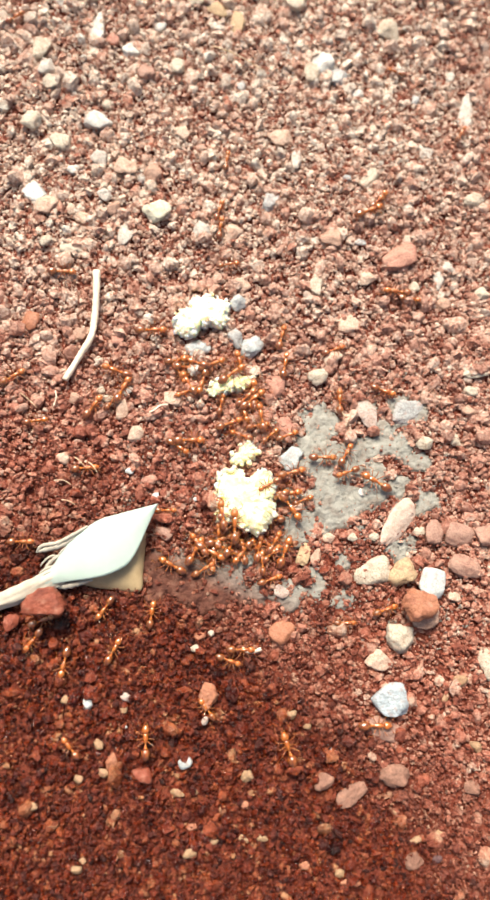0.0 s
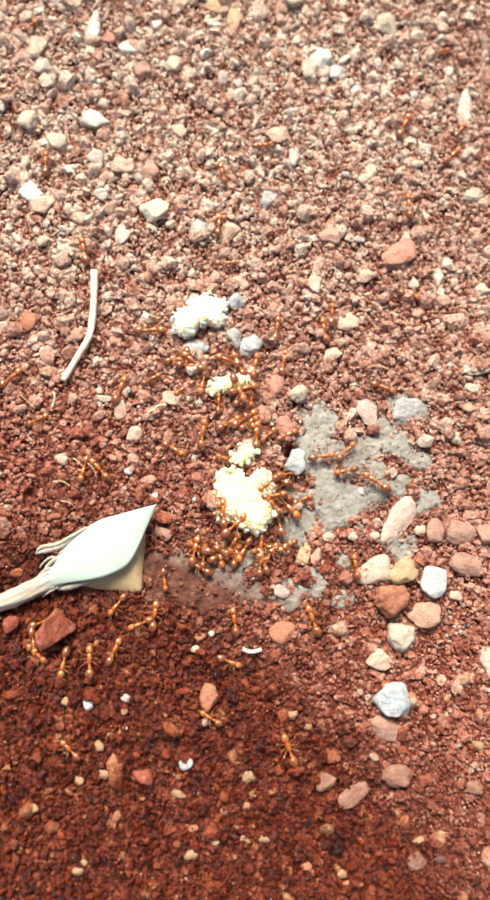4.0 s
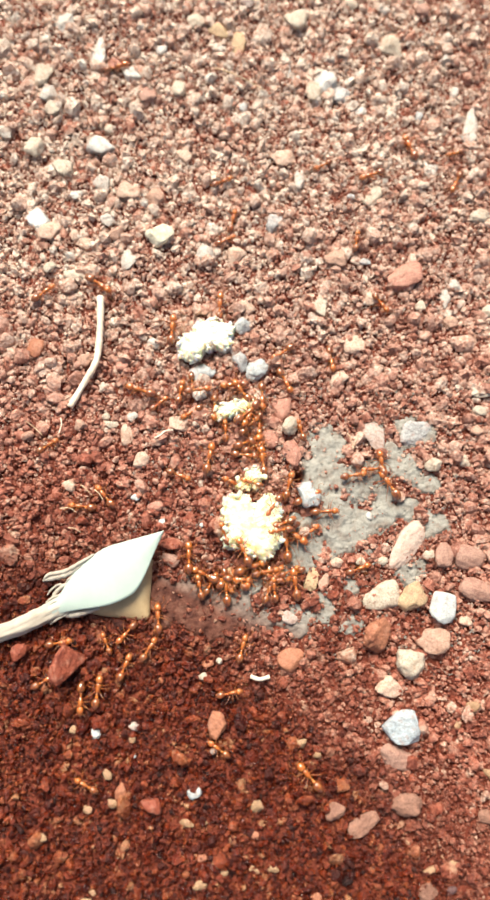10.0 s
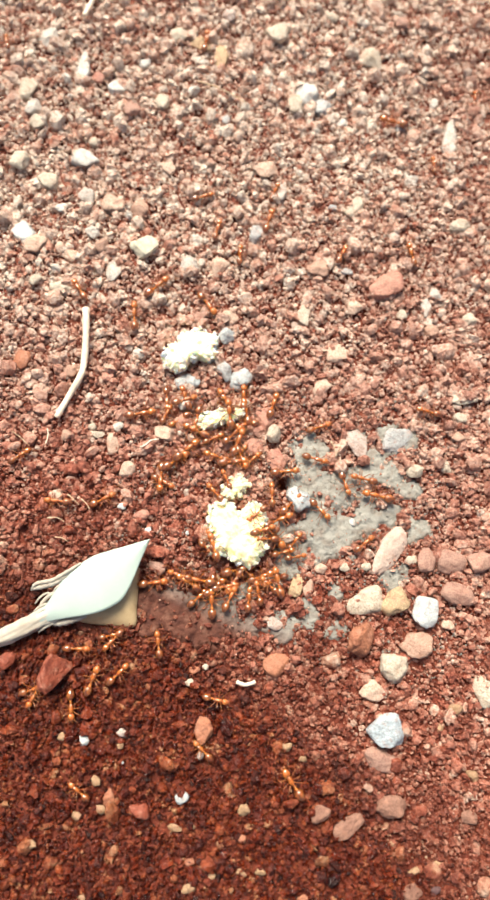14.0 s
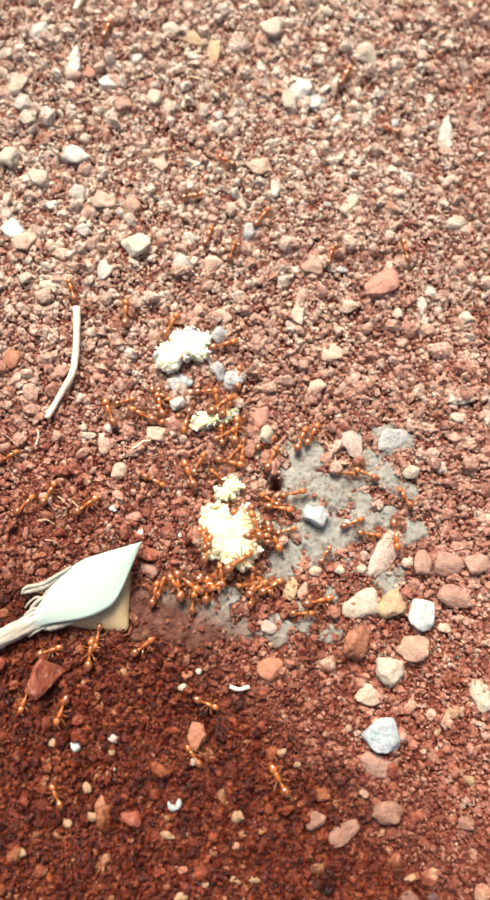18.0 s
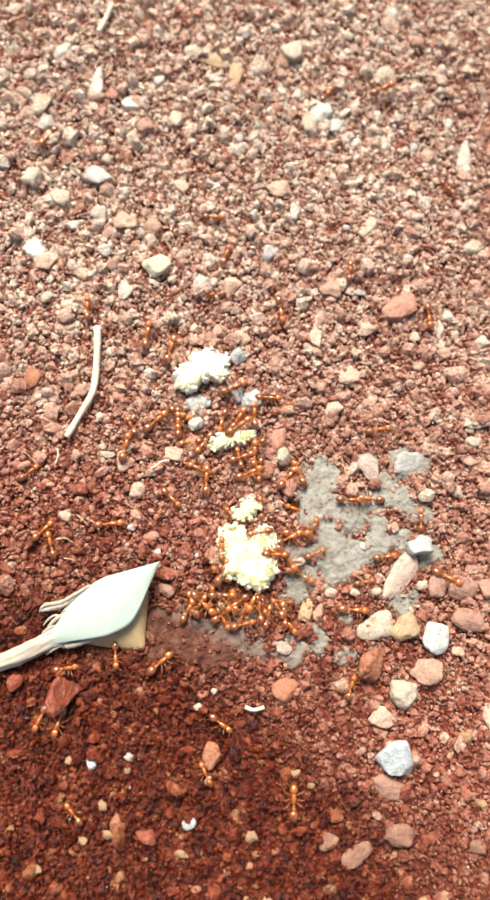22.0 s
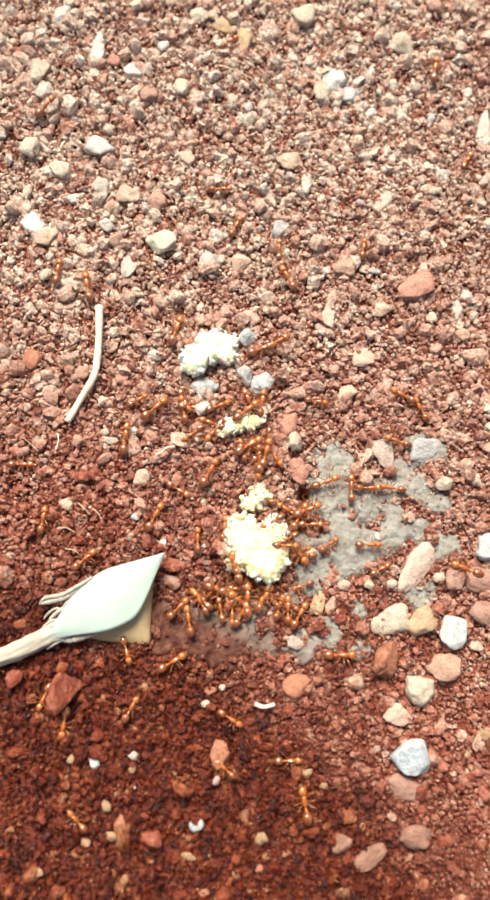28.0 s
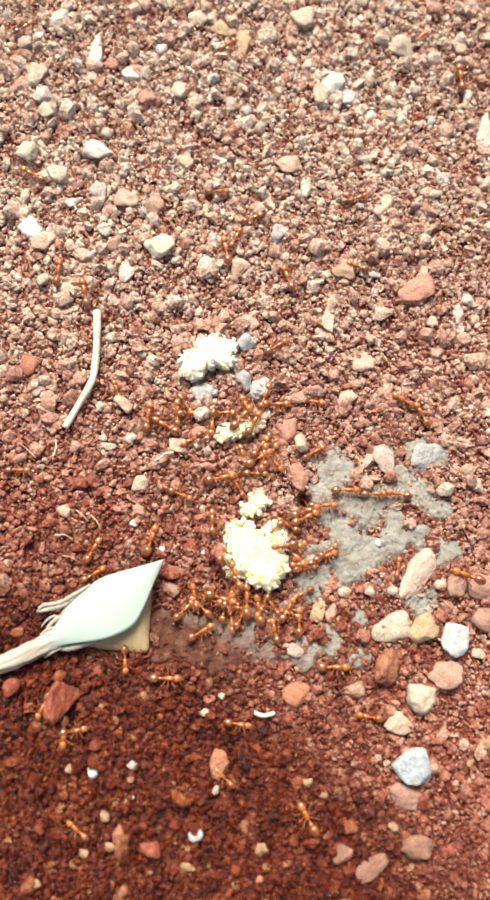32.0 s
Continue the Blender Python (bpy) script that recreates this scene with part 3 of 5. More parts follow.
stone(-16.99, -0.19, 1.77, 1.68, 1, GREY)
stone(-24.55, -1.46, 1.75, 1.67, 1, PINK)
stone(-15.44, -6.58, 2.60, 2.25, 72, TAN)
stone(-18.88, 7.73, 1.96, 1.74, 1, RED)
stone(-24.36, 8.33, 2.11, 2.08, 1, PINK)
stone(-0.76, 17.14, 3.05, 2.54, 1, TAN)
stone(-14.40, 11.22, 1.98, 1.76, 1, GREY)
stone(23.66, 22.50, 5.71, 4.26, 12, RED)
stone(13.09, 25.24, 3.67, 3.21, 1, PINK)
stone(18.54, 18.75, 2.60, 2.22, 1, TAN)
stone(10.57, 17.38, 3.49, 1.88, 84, CREAM, form="block")
stone(15.64, 11.60, 3.24, 3.23, 1, TAN, form="smooth")
stone(13.02, 5.97, 3.17, 2.18, 51, TAN)
stone(29.89, 19.01, 3.30, 1.61, 96, GREY)
stone(31.34, 21.18, 2.28, 1.70, 127, GREY)
stone(30.55, 15.33, 2.27, 2.02, 1, PINK)
stone(36.45, 17.21, 2.29, 2.04, 1, CREAM)
stone(25.89, 17.90, 1.75, 1.66, 1, CREAM)
stone(22.90, 17.19, 1.49, 1.20, 60, CREAM)
stone(17.62, 24.79, 1.91, 1.14, -9, BLUE)
stone(34.42, 4.10, 4.00, 1.74, 9, CREAM)
stone(33.71, 1.29, 2.05, 1.57, 1, CREAM)
stone(4.43, 1.35, 3.95, 2.97, 80, RED)
stone(2.75, -3.25, 3.13, 2.83, 21, RED, form="smooth")
stone(5.92, -5.40, 4.14, 2.64, -71, RED)
stone(18.19, -2.59, 4.64, 3.07, -62, MUD, form="flat")
stone(24.05, -2.18, 5.14, 4.19, 21, BLUE, form="flat")
stone(26.31, -6.90, 2.66, 2.02, 0, CREAM)
stone(30.96, -5.94, 2.78, 1.56, -63, CREAM)
stone(33.17, -1.74, 2.20, 1.90, 1, PINK)
stone(-16.22, -11.87, 1.33, 0.97, 11, SNOW)
stone(-12.51, -15.29, 1.10, 1.11, 0, SNOW)
stone(-6.92, -15.67, 0.63, 0.64, 0, SNOW)
stone(-13.43, -13.22, 2.35, 1.45, 21, RED)
stone(-4.17, -34.07, 0.99, 0.89, -0, CREAM)
stone(-6.43, -36.04, 1.36, 1.02, -0, CREAM)
stone(-5.69, -34.43, 1.66, 1.04, 19, ORANGE)
stone(-11.06, -20.64, 2.49, 2.02, 0, DULL, form="flat")
stone(-3.09, -22.65, 2.32, 1.72, 80, YELLOW)
stone(16.95, -14.22, 1.29, 0.82, 98, SNOW)
stone(22.04, -18.55, 8.04, 3.47, 56, PALE, form="smooth")
stone(27.41, -19.74, 3.71, 2.90, 77, DULL, form="smooth")
stone(31.13, -20.29, 4.46, 3.60, -20, DULL, form="smooth")
stone(35.22, -20.13, 4.10, 3.21, 0, DULL)
stone(31.66, -24.49, 5.24, 3.20, -15, DULL, form="smooth")
stone(18.52, -25.79, 5.77, 4.00, 36, CREAM, form="smooth")
stone(22.67, -25.64, 4.63, 3.58, 57, YELLOW)
stone(26.68, -27.05, 4.28, 3.76, 67, SNOW, form="block")
stone(25.09, -31.34, 4.50, 3.88, -20, PINK)
stone(21.87, -34.18, 4.79, 4.24, -50, CREAM, form="rough")
stone(18.61, -37.43, 3.74, 3.09, 14, TAN, form="rough")
stone(19.94, -42.56, 4.9, 4.5, 12, SKY, form="block")
stone(19.69, -46.57, 5.77, 3.08, -29, DULL, form="smooth")
stone(20.50, -52.20, 4.07, 3.05, -1, UMBER)
stone(14.78, -54.58, 4.66, 2.39, 34, UMBER, form="smooth")
stone(5.63, -33.92, 3.83, 3.29, 29, ORANGE, form="smooth")
stone(8.69, -23.05, 3.60, 1.89, 74, YELLOW)
stone(10.27, -23.44, 2.83, 1.57, 69, PINK)
stone(12.16, -20.86, 1.91, 1.58, 0, TAN)
stone(15.52, -20.62, 1.60, 1.42, 0, CREAM)
stone(18.57, -20.62, 1.58, 1.29, -20, CREAM)
stone(25.14, -19.82, 1.78, 1.44, 0, CREAM)
stone(30.00, -40.04, 2.20, 1.46, 9, OCHRE)
stone(34.16, -37.87, 4.57, 2.71, 96, CREAM)
stone(27.91, -42.36, 1.49, 0.91, 66, OCHRE)
stone(29.94, -28.76, 2.08, 1.54, -0, TAN)
stone(-20.38, -43.21, 1.57, 1.31, 103, SNOW)
stone(-15.40, -42.43, 1.48, 1.28, -1, MUD)
stone(-15.57, -44.05, 1.03, 0.91, -1, OCHRE)
stone(-15.29, -46.08, 0.66, 0.56, -1, SNOW)
stone(-4.41, -42.27, 3.56, 2.55, 80, ORANGE)
stone(-7.27, -50.56, 1.95, 1.61, 18, SNOW, form="rough")
stone(0.96, -52.28, 1.93, 1.69, 68, OCHRE)
stone(-16.82, -50.40, 2.44, 1.46, 76, ORANGE)
stone(-17.85, -51.82, 1.44, 1.22, -1, OCHRE)
stone(-18.63, -48.39, 1.59, 1.18, -48, OCHRE)
stone(-8.16, -54.36, 2.04, 1.14, -20, OCHRE)
stone(-6.06, -54.26, 1.14, 0.90, 18, OCHRE)
stone(-6.33, -61.44, 1.93, 1.18, -1, OCHRE)
stone(-3.40, -60.13, 1.44, 0.92, -1, OCHRE)
stone(-4.41, -59.05, 1.32, 1.08, 80, OCHRE)
stone(-6.15, -58.35, 1.30, 0.93, -1, ORANGE)
stone(-23.33, -42.69, 1.12, 0.96, 82, OCHRE)
stone(-20.98, -52.57, 1.29, 1.08, -1, OCHRE)
stone(-12.78, -52.18, 2.76, 2.04, -1, DEEP)
stone(6.78, -44.40, 1.45, 1.34, 58, OCHRE)
stone(8.86, -45.99, 0.98, 0.85, -1, OCHRE)
stone(31.90, -48.73, 2.10, 1.61, -20, OCHRE)
stone(31.01, -53.84, 2.28, 1.94, -1, UMBER)
stone(23.47, -60.17, 2.38, 0.87, 8, OCHRE)
stone(26.34, -59.56, 1.42, 1.21, -1, OCHRE)
stone(22.97, -62.70, 2.81, 2.26, -1, UMBER)
stone(25.95, -62.44, 1.48, 0.93, -1, DARK)
stone(13.14, -64.12, 1.38, 1.05, -1, OCHRE)
stone(3.04, -59.87, 1.53, 0.93, -1, OCHRE)
stone(8.44, -63.16, 1.60, 1.12, -1, ORANGE)
stone(14.42, -65.13, 2.76, 1.11, -1, ORANGE)
stone(11.10, -52.93, 2.68, 2.34, -1, UMBER, form="flat")
stone(-4.83, -45.38, 1.26, 0.89, 80, MUD)
stone(0.59, -55.80, 1.17, 1.08, -1, ORANGE)
stone(17.58, -49.78, 1.01, 1.47, 56, PINK)
stone(-20.57, -63.25, 1.54, 1.03, -1, OCHRE)
stone(-26.59, -55.61, 1.56, 1.20, -1, OCHRE)
stone(-19.91, -62.30, 0.98, 0.78, -1, OCHRE)
stone(0.58, -59.95, 1.44, 0.93, -20, OCHRE)
stone(5.47, -28.36, 2.34, 1.98, -0, MUD, form="flat")
stone(-25.69, -10.32, 1.87, 1.77, 0, TAN)
stone(-8.77, 67.46, 3.45, 3.36, 2, CREAM)
stone(-5.20, 66.00, 3.88, 2.43, -22, YELLOW)
stone(7.51, 67.92, 4.26, 4.28, 2, CREAM)
stone(-30.13, 65.75, 3.44, 2.86, 25, GREY)
stone(16.94, 71.82, 2.16, 2.06, 2, CREAM)
stone(28.63, 70.22, 2.36, 2.51, 2, DULL)
stone(22.27, 70.38, 1.76, 1.83, 2, GREY)
stone(-38.73, 74.27, 2.96, 2.23, 37, TAN)
stone(-0.60, 70.85, 2.33, 2.27, 2, MUD)
stone(-30.9, -32.81, 2.4, 2.2, 20, DEEP)

# stones that ants drag along
white_stone = stone(6.8, -9.5, 4.0, 3.5, 20, ICE, form="rough", lift=0.45, label="craggy bluish white stone dragged along by ants")
cream_stone = stone(10.8, 2.7, 3.2, 2.4, 20, CREAM, lift=0.45, label="small cream stone pulled by ants to the nest hole")
orange_stone = stone(24.2, -30.1, 5.1, 4.6, 0, ORANGE, lift=0.4, label="larger orange red stone rolled aside by ants")
red_stone = stone(-26.4, -30.6, 5.6, 4.4, 27, DEEP, lift=0.55, label="larger brick red stone beside the leaf stalk")
tan_stone = stone(-17.7, -2.9, 3.3, 2.0, 80, TAN, lift=0.4, label="small long tan stone carried off by an ant")
stone(-13.8, 28.4, 3.9, 3.3, 40, CHALK, form="block", lift=0.3)


# ---- bread crumbs ----
def pores(p, seed, size):
    """Spongy relief at points p: rounded bumps with sharp creases between, about -1..0.6."""
    return np.array([0.6 - 1.6 * noise.voronoi(r)[0][0] for r in (p / size + seed * 3.7).tolist()])


def crumb(x, y, tall, turn, mat, label, lobes, seed, bits=80):
    """A torn slice of bread, flat on top with ragged sides, grown from lobes (place, half width, half depth in mm), with loose bits at the torn edges."""
    rng = np.random.default_rng(seed)
    n = 240
    way = np.arange(n) * 2 * np.pi / n
    d = np.stack([np.cos(way), np.sin(way)], -1)
    rim = np.zeros(n)
    for bx, by, rx, ry in lobes:
        q, e = d / (rx, ry), np.array([bx / rx, by / ry])
        qq, qe = np.sum(q * q, 1), q @ e
        inside = qe ** 2 - qq * (e @ e - 1)
        rim = np.maximum(rim, np.where(inside > 0, (qe + np.sqrt(np.maximum(inside, 0))) / qq, 0))
    rim = (np.roll(rim, 2) + np.roll(rim, 1) + rim + np.roll(rim, -1) + np.roll(rim, -2)) / 5
    edge = d * rim[:, None]
    rim = rim + 0.5 * grainy(edge, seed, 1.3, 4, 0.5) + 0.22 * pores(np.c_[edge, edge[:, 0] * 0], seed + 3, 0.4)
    tops = [(f, 1 - 0.4 * f ** 5) for f in np.linspace(0.02, 1, 34)]
    sides = [(1 + 0.04 * math.sin(3.1 * k) - 0.12 * k * k, 0.6 * (1 - k)) for k in np.linspace(0.1, 1, 11)]
    verts = []
    for f, up in tops + sides:
        p = d * (rim * f)[:, None]
        h = tall * up * (1 + 0.22 * grainy(p, seed + 4, 2.4, 3, 0.7))
        q = np.c_[p, h]
        bump = 0.16 * pores(q, seed + 5, 0.75) + 0.11 * pores(q, seed + 9, 0.32)
        out = np.c_[d * (0.25 if up > 0.9 else 0.9), np.full(n, 0.95 if up > 0.6 else 0.3)]
        verts.append(q + bump[:, None] * out)
    rings = len(verts)
    i = np.arange(rings * n).reshape(rings, n)
    j = np.roll(i, -1, 1)
    quads = np.stack([i[:-1], i[1:], j[1:], j[:-1]], -1).reshape(-1, 4)
    faces = np.concatenate([quads[:, [0, 1, 2]], quads[:, [0, 2, 3]]]).tolist() + [i[0].tolist(), i[-1][::-1].tolist()]
    base = rings * n
    v, f = BALLS[2]
    for k in range(bits):
        a = rng.integers(n)
        up = rng.uniform(0.05, 0.95)
        at = np.r_[d[a] * rim[a] * rng.uniform(0.9, 1.03), tall * up]
        r = 0.1 + 0.32 * rng.random() ** 2
        s = v * r * rng.uniform(0.4, 1.4, 3) * (1 + 0.7 * grainy(v, seed + k, 0.8, 3, 0.5))[:, None]
        verts.append(s + at)
        faces += (f + base).tolist()
        base += len(v)
    ob = new("bread_crumb", solid("bread_crumb", np.concatenate(verts) * MM, faces, mat))
    ob.matrix_world = pose(x * MM, y * MM, (height(x, y) - 0.1) * MM, 0, 0, turn)
    return tagged(ob, label, "bread crumb", "bread crumbs")


crumb(-6.7, 11.4, 2.7, 0, toast_mat, "large bright white bread crumb on red soil", ((1.2, 1.4, 3.0, 1.9), (-2.2, -0.4, 2.1, 1.5), (-2.0, -2.2, 1.8, 1.1), (2.9, -0.5, 1.1, 1.3), (0.0, 0.0, 1.9, 1.4)), 51, 150)
crumb(-1.9, 1.1, 1.7, 0, bread_mat, "long pale yellow bread crumb with ants around it", ((-2.7, -0.9, 1.1, 0.9), (-1.1, -0.2, 1.5, 1.1), (0.7, 0.3, 1.6, 1.1), (2.4, 0.7, 1.2, 0.9)), 52, 80)
crumb(0.2, -15.8, 3.1, 0, bread_mat, "largest pale yellow bread crumb, ringed by feeding ants", ((-2.0, 2.0, 2.3, 2.5), (2.2, 1.8, 2.2, 2.3), (-0.2, -1.2, 2.6, 2.6), (2.4, -1.4, 1.9, 2.0), (-2.6, -1.4, 1.5, 1.9), (1.3, -3.3, 2.0, 1.5)), 53, 190)
crumb(0.1, -9.5, 2.0, 0, bread_mat, "small pale yellow bread crumb beside the largest one", ((0.4, 0.7, 1.5, 1.1), (-0.7, -0.5, 1.3, 1.0)), 54, 60)


# ---- stalks, sticks and fibres ----
def tube(points, radii, sides=8, ridge=0.0):
    pts = [Vector(p) for p in points]
    verts, faces = [], []
    for i, p in enumerate(pts):
        ahead = (pts[min(i + 1, len(pts) - 1)] - pts[max(i - 1, 0)]).normalized()
        side = ahead.cross(Vector((0, 0, 1)) if abs(ahead.z) < 0.9 else Vector((1, 0, 0))).normalized()
        up = side.cross(ahead)
        for k in range(sides):
            a = 2 * math.pi * k / sides
            verts.append((p + (side * math.cos(a) + up * math.sin(a)) * radii[i] * (1 + ridge * math.cos(6 * a + 0.25 * i) + 0.5 * ridge * math.cos(11 * a - 0.4 * i)))[:])
    for i in range(len(pts) - 1):
        for k in range(sides):
            a, b = i * sides + k, i * sides + (k + 1) % sides
            faces.append((a, b, b + sides, a + sides))
    faces.append(tuple(range(sides))[::-1])
    faces.append(tuple(range((len(pts) - 1) * sides, len(pts) * sides)))
    return verts, faces


def smooth_line(points, steps=6):
    """Catmull-Rom through points."""
    p = [Vector(points[0]), *[Vector(q) for q in points], Vector(points[-1])]
    out = []
    for i in range(1, len(p) - 2):
        for s in range(steps):
            t = s / steps
            out.append(0.5 * (2 * p[i] + (p[i + 1] - p[i - 1]) * t + (2 * p[i - 1] - 5 * p[i] + 4 * p[i + 1] - p[i + 2]) * t * t + (3 * p[i] - p[i - 1] - 3 * p[i + 1] + p[i + 2]) * t ** 3))
    out.append(p[-2])
    return out


def strand(name, points, thick, mat, label, category, ends=(1.0, 1.0), steps=6, wobble=0.06):
    line = smooth_line([Vector((x, y, z + 0.4 + height(x, y) + max(0.0, float(clumps(np.array([x]), np.array([y]))[0])))) for x, y, z in points], steps)
    n = len(line)
    radii = [0.5 * thick * (ends[0] + (ends[1] - ends[0]) * i / (n - 1)) * (1 + wobble * math.sin(i * 1.9) + wobble * math.sin(i * 0.7)) for i in range(n)]
    v, f = tube(line, radii)
    return tagged(new(name, solid(name, np.array(v) * MM, f, mat)), label, category)


strand("twig", [(-22.3, 18.0, 0.9), (-22.2, 14, 0.8), (-22.35, 10, 0.7), (-22.7, 7.4, 0.7), (-24.2, 4.6, 0.7), (-26.0, 1.1, 0.6)], 1.1, twig_mat, "bent peeled pale twig lying on red soil", "twig", (1.0, 0.85))
strand("straw_bit", [(0.0, -36.0, 0.55), (1.2, -36.4, 0.6), (2.6, -36.1, 0.55)], 0.55, twig_mat, "short curved white piece of straw on the soil", "straw")
strand("plant_fibre", [(-5.8, 57.8, 0.9), (-2, 56.2, 0.9), (2.2, 53.9, 0.9)], 0.3, fibre_mat, "thin pinkish plant fibre on the soil", "fibre", (0.8, 0.5))
strand("plant_fibre", [(-13.7, -3.5, 0.7), (-12.9, -3.1, 0.9), (-12.2, -2.4, 0.9), (-11.1, -2.2, 0.7)], 0.25, twig_mat, "short curled pale fibre on the soil", "fibre")
strand("plant_fibre", [(-27.2, -0.6, 0.7), (-27.0, -1.6, 0.8), (-27.3, -2.9, 0.7)], 0.18, twig_mat, "short thin pale fibre on the soil", "fibre")
strand("straw_bit", [(-24.6, 69.5, 0.8), (-23.7, 72.2, 0.9), (-22.6, 75.5, 0.8)], 0.8, twig_mat, "pale stiff straw lying on far soil", "straw")

for line in (
    [(-23.9, -10.2, 0.8), (-23.0, -10.9, 1.0), (-22.2, -11.7, 0.8)],
    [(-21.9, -10.9, 0.8), (-21.2, -11.5, 1.0), (-20.6, -12.4, 0.8)],
    [(-26.6, -13.6, 0.8), (-25.3, -13.5, 0.9), (-24.2, -14.1, 0.8)],
    [(-25.3, -16.3, 0.7), (-24.4, -16.4, 0.9), (-23.5, -16.9, 0.7)],
    [(14.0, -2.4, 0.7), (14.5, -3.5, 1.1), (14.7, -4.8, 0.7)],
    [(15.4, -3.0, 0.7), (15.0, -3.8, 0.9), (14.7, -4.8, 0.7)],
    [(-32.0, -1.2, 0.7), (-31.0, -1.9, 0.9), (-29.6, -3.2, 0.7)],
):
    strand("root_hair", line, 0.16, fibre_mat, "fine pale root hair on crumbly soil", "fibre", (1.0, 0.6))


# ---- the dry leaf ----
def sheet(us, edge_a, edge_b, lift, thick, across=14):
    """A thin curved blade between two edges: rows of (x, y) by u in 0..1, with lift(u, v) its height."""
    verts = []
    for side in (0, 1):
        for u in us:
            a, b = Vector(edge_a(u)), Vector(edge_b(u))
            for k in range(across + 1):
                v = k / across
                q = a.lerp(b, v)
                verts.append((q.x, q.y, lift(u, v) - side * thick))
    n, w = len(us), across + 1
    faces = []
    for i in range(n - 1):
        for k in range(across):
            a = i * w + k
            faces.append((a, a + 1, a + w + 1, a + w))
            b = a + n * w
            faces.append((b, b + w, b + w + 1, b + 1))
    ring = [k for k in range(w)] + [i * w + w - 1 for i in range(1, n)] + [(n - 1) * w + k for k in range(w - 2, -1, -1)] + [i * w for i in range(n - 2, 0, -1)]
    for a, b in zip(ring, ring[1:] + ring[:1]):
        faces.append((a, a + n * w, b + n * w, b))
    return verts, faces


def along(points, u):
    """The place at u in 0..1 on a smooth line through points."""
    line = along.lines.setdefault(tuple(points), smooth_line([(x, y, 0) for x, y in points], 8))
    w = u * (len(line) - 1)
    k = min(int(w), len(line) - 2)
    return line[k].lerp(line[k + 1], w - k)[:2]


along.lines = {}


def make_leaf():
    ax, ay = -22.0, -25.5
    root = tagged(new("dry_leaf"), "pale folded dry leaf with a thick withered stalk", "leaf")
    root.matrix_world = pose(ax * MM, ay * MM, height(ax, ay) * MM)
    us = [i / 40 for i in range(41)]

    def here(points):
        return [(x - ax, y - ay) for x, y in points]

    far_edge = here([(-28.2, -27.4), (-26.0, -25.6), (-24.7, -23.6), (-23.4, -21.9), (-21.4, -20.1), (-19.6, -19.0), (-17.7, -18.4), (-14.6, -17.5), (-11.9, -16.7)])
    near_edge = here([(-28.4, -28.6), (-25.0, -27.7), (-22.6, -27.3), (-20.4, -27.0), (-18.6, -26.6), (-16.7, -25.8), (-15.4, -24.8), (-14.3, -22.8), (-13.0, -19.4), (-11.9, -16.8)])

    def top(u, v):
        return 2.0 + 1.4 * math.sin(math.pi * min(1, u * 1.02) * 0.75) + 0.7 * (v - 0.4) * math.sin(math.pi * u) - 0.35 * (2 * v - 1) ** 2 + 0.07 * math.sin(9 * u + 4 * v)

    v, f = sheet(us, lambda u: along(far_edge, u), lambda u: along(near_edge, u), top, 0.22, 18)
    part("upper_blade", solid("upper_blade", np.array(v) * MM, f, leaf_mat), root, "smooth pale greenish white blade")
    inner = here([(-23.4, -26.2), (-20.0, -25.4), (-17.0, -23.6), (-15.0, -21.6), (-13.9, -20.4)])
    outer = here([(-22.6, -27.7), (-20.0, -28.2), (-16.6, -28.5), (-14.0, -28.6), (-13.75, -26.0), (-13.6, -22.6), (-13.5, -20.6)])
    v, f = sheet(us, lambda u: along(inner, u), lambda u: along(outer, u), lambda u, v: 1.9 - 1.5 * v * v - 0.25 * v + 0.4 * math.sin(math.pi * u), 0.2, 12)
    part("lower_blade", solid("lower_blade", np.array(v) * MM, f, leaf_under_mat), root, "yellowish folded underside")
    spine = here([(-22.4, -26.0), (-24.2, -26.4), (-26.0, -27.0), (-28.2, -28.2), (-31.5, -29.7), (-36.0, -31.2)])
    line = smooth_line([(x, y, z) for (x, y), z in zip(spine, (1.7, 1.6, 1.5, 1.35, 1.2, 1.0))])
    v, f = tube(line, [(0.5 + 0.8 * math.sin(math.pi * min(1, i / 10) * 0.5) - 0.35 * max(0, i - 8) / len(line)) * (1 + 0.04 * math.sin(i * 1.7)) for i in range(len(line))], 40, 0.07)
    v = [(x, y, 1.0 + (z - 1.0) * 0.75) for x, y, z in v]
    part("stalk", solid("stalk", np.array(v) * MM, f, stalk_mat), root, "thick pale withered stalk")
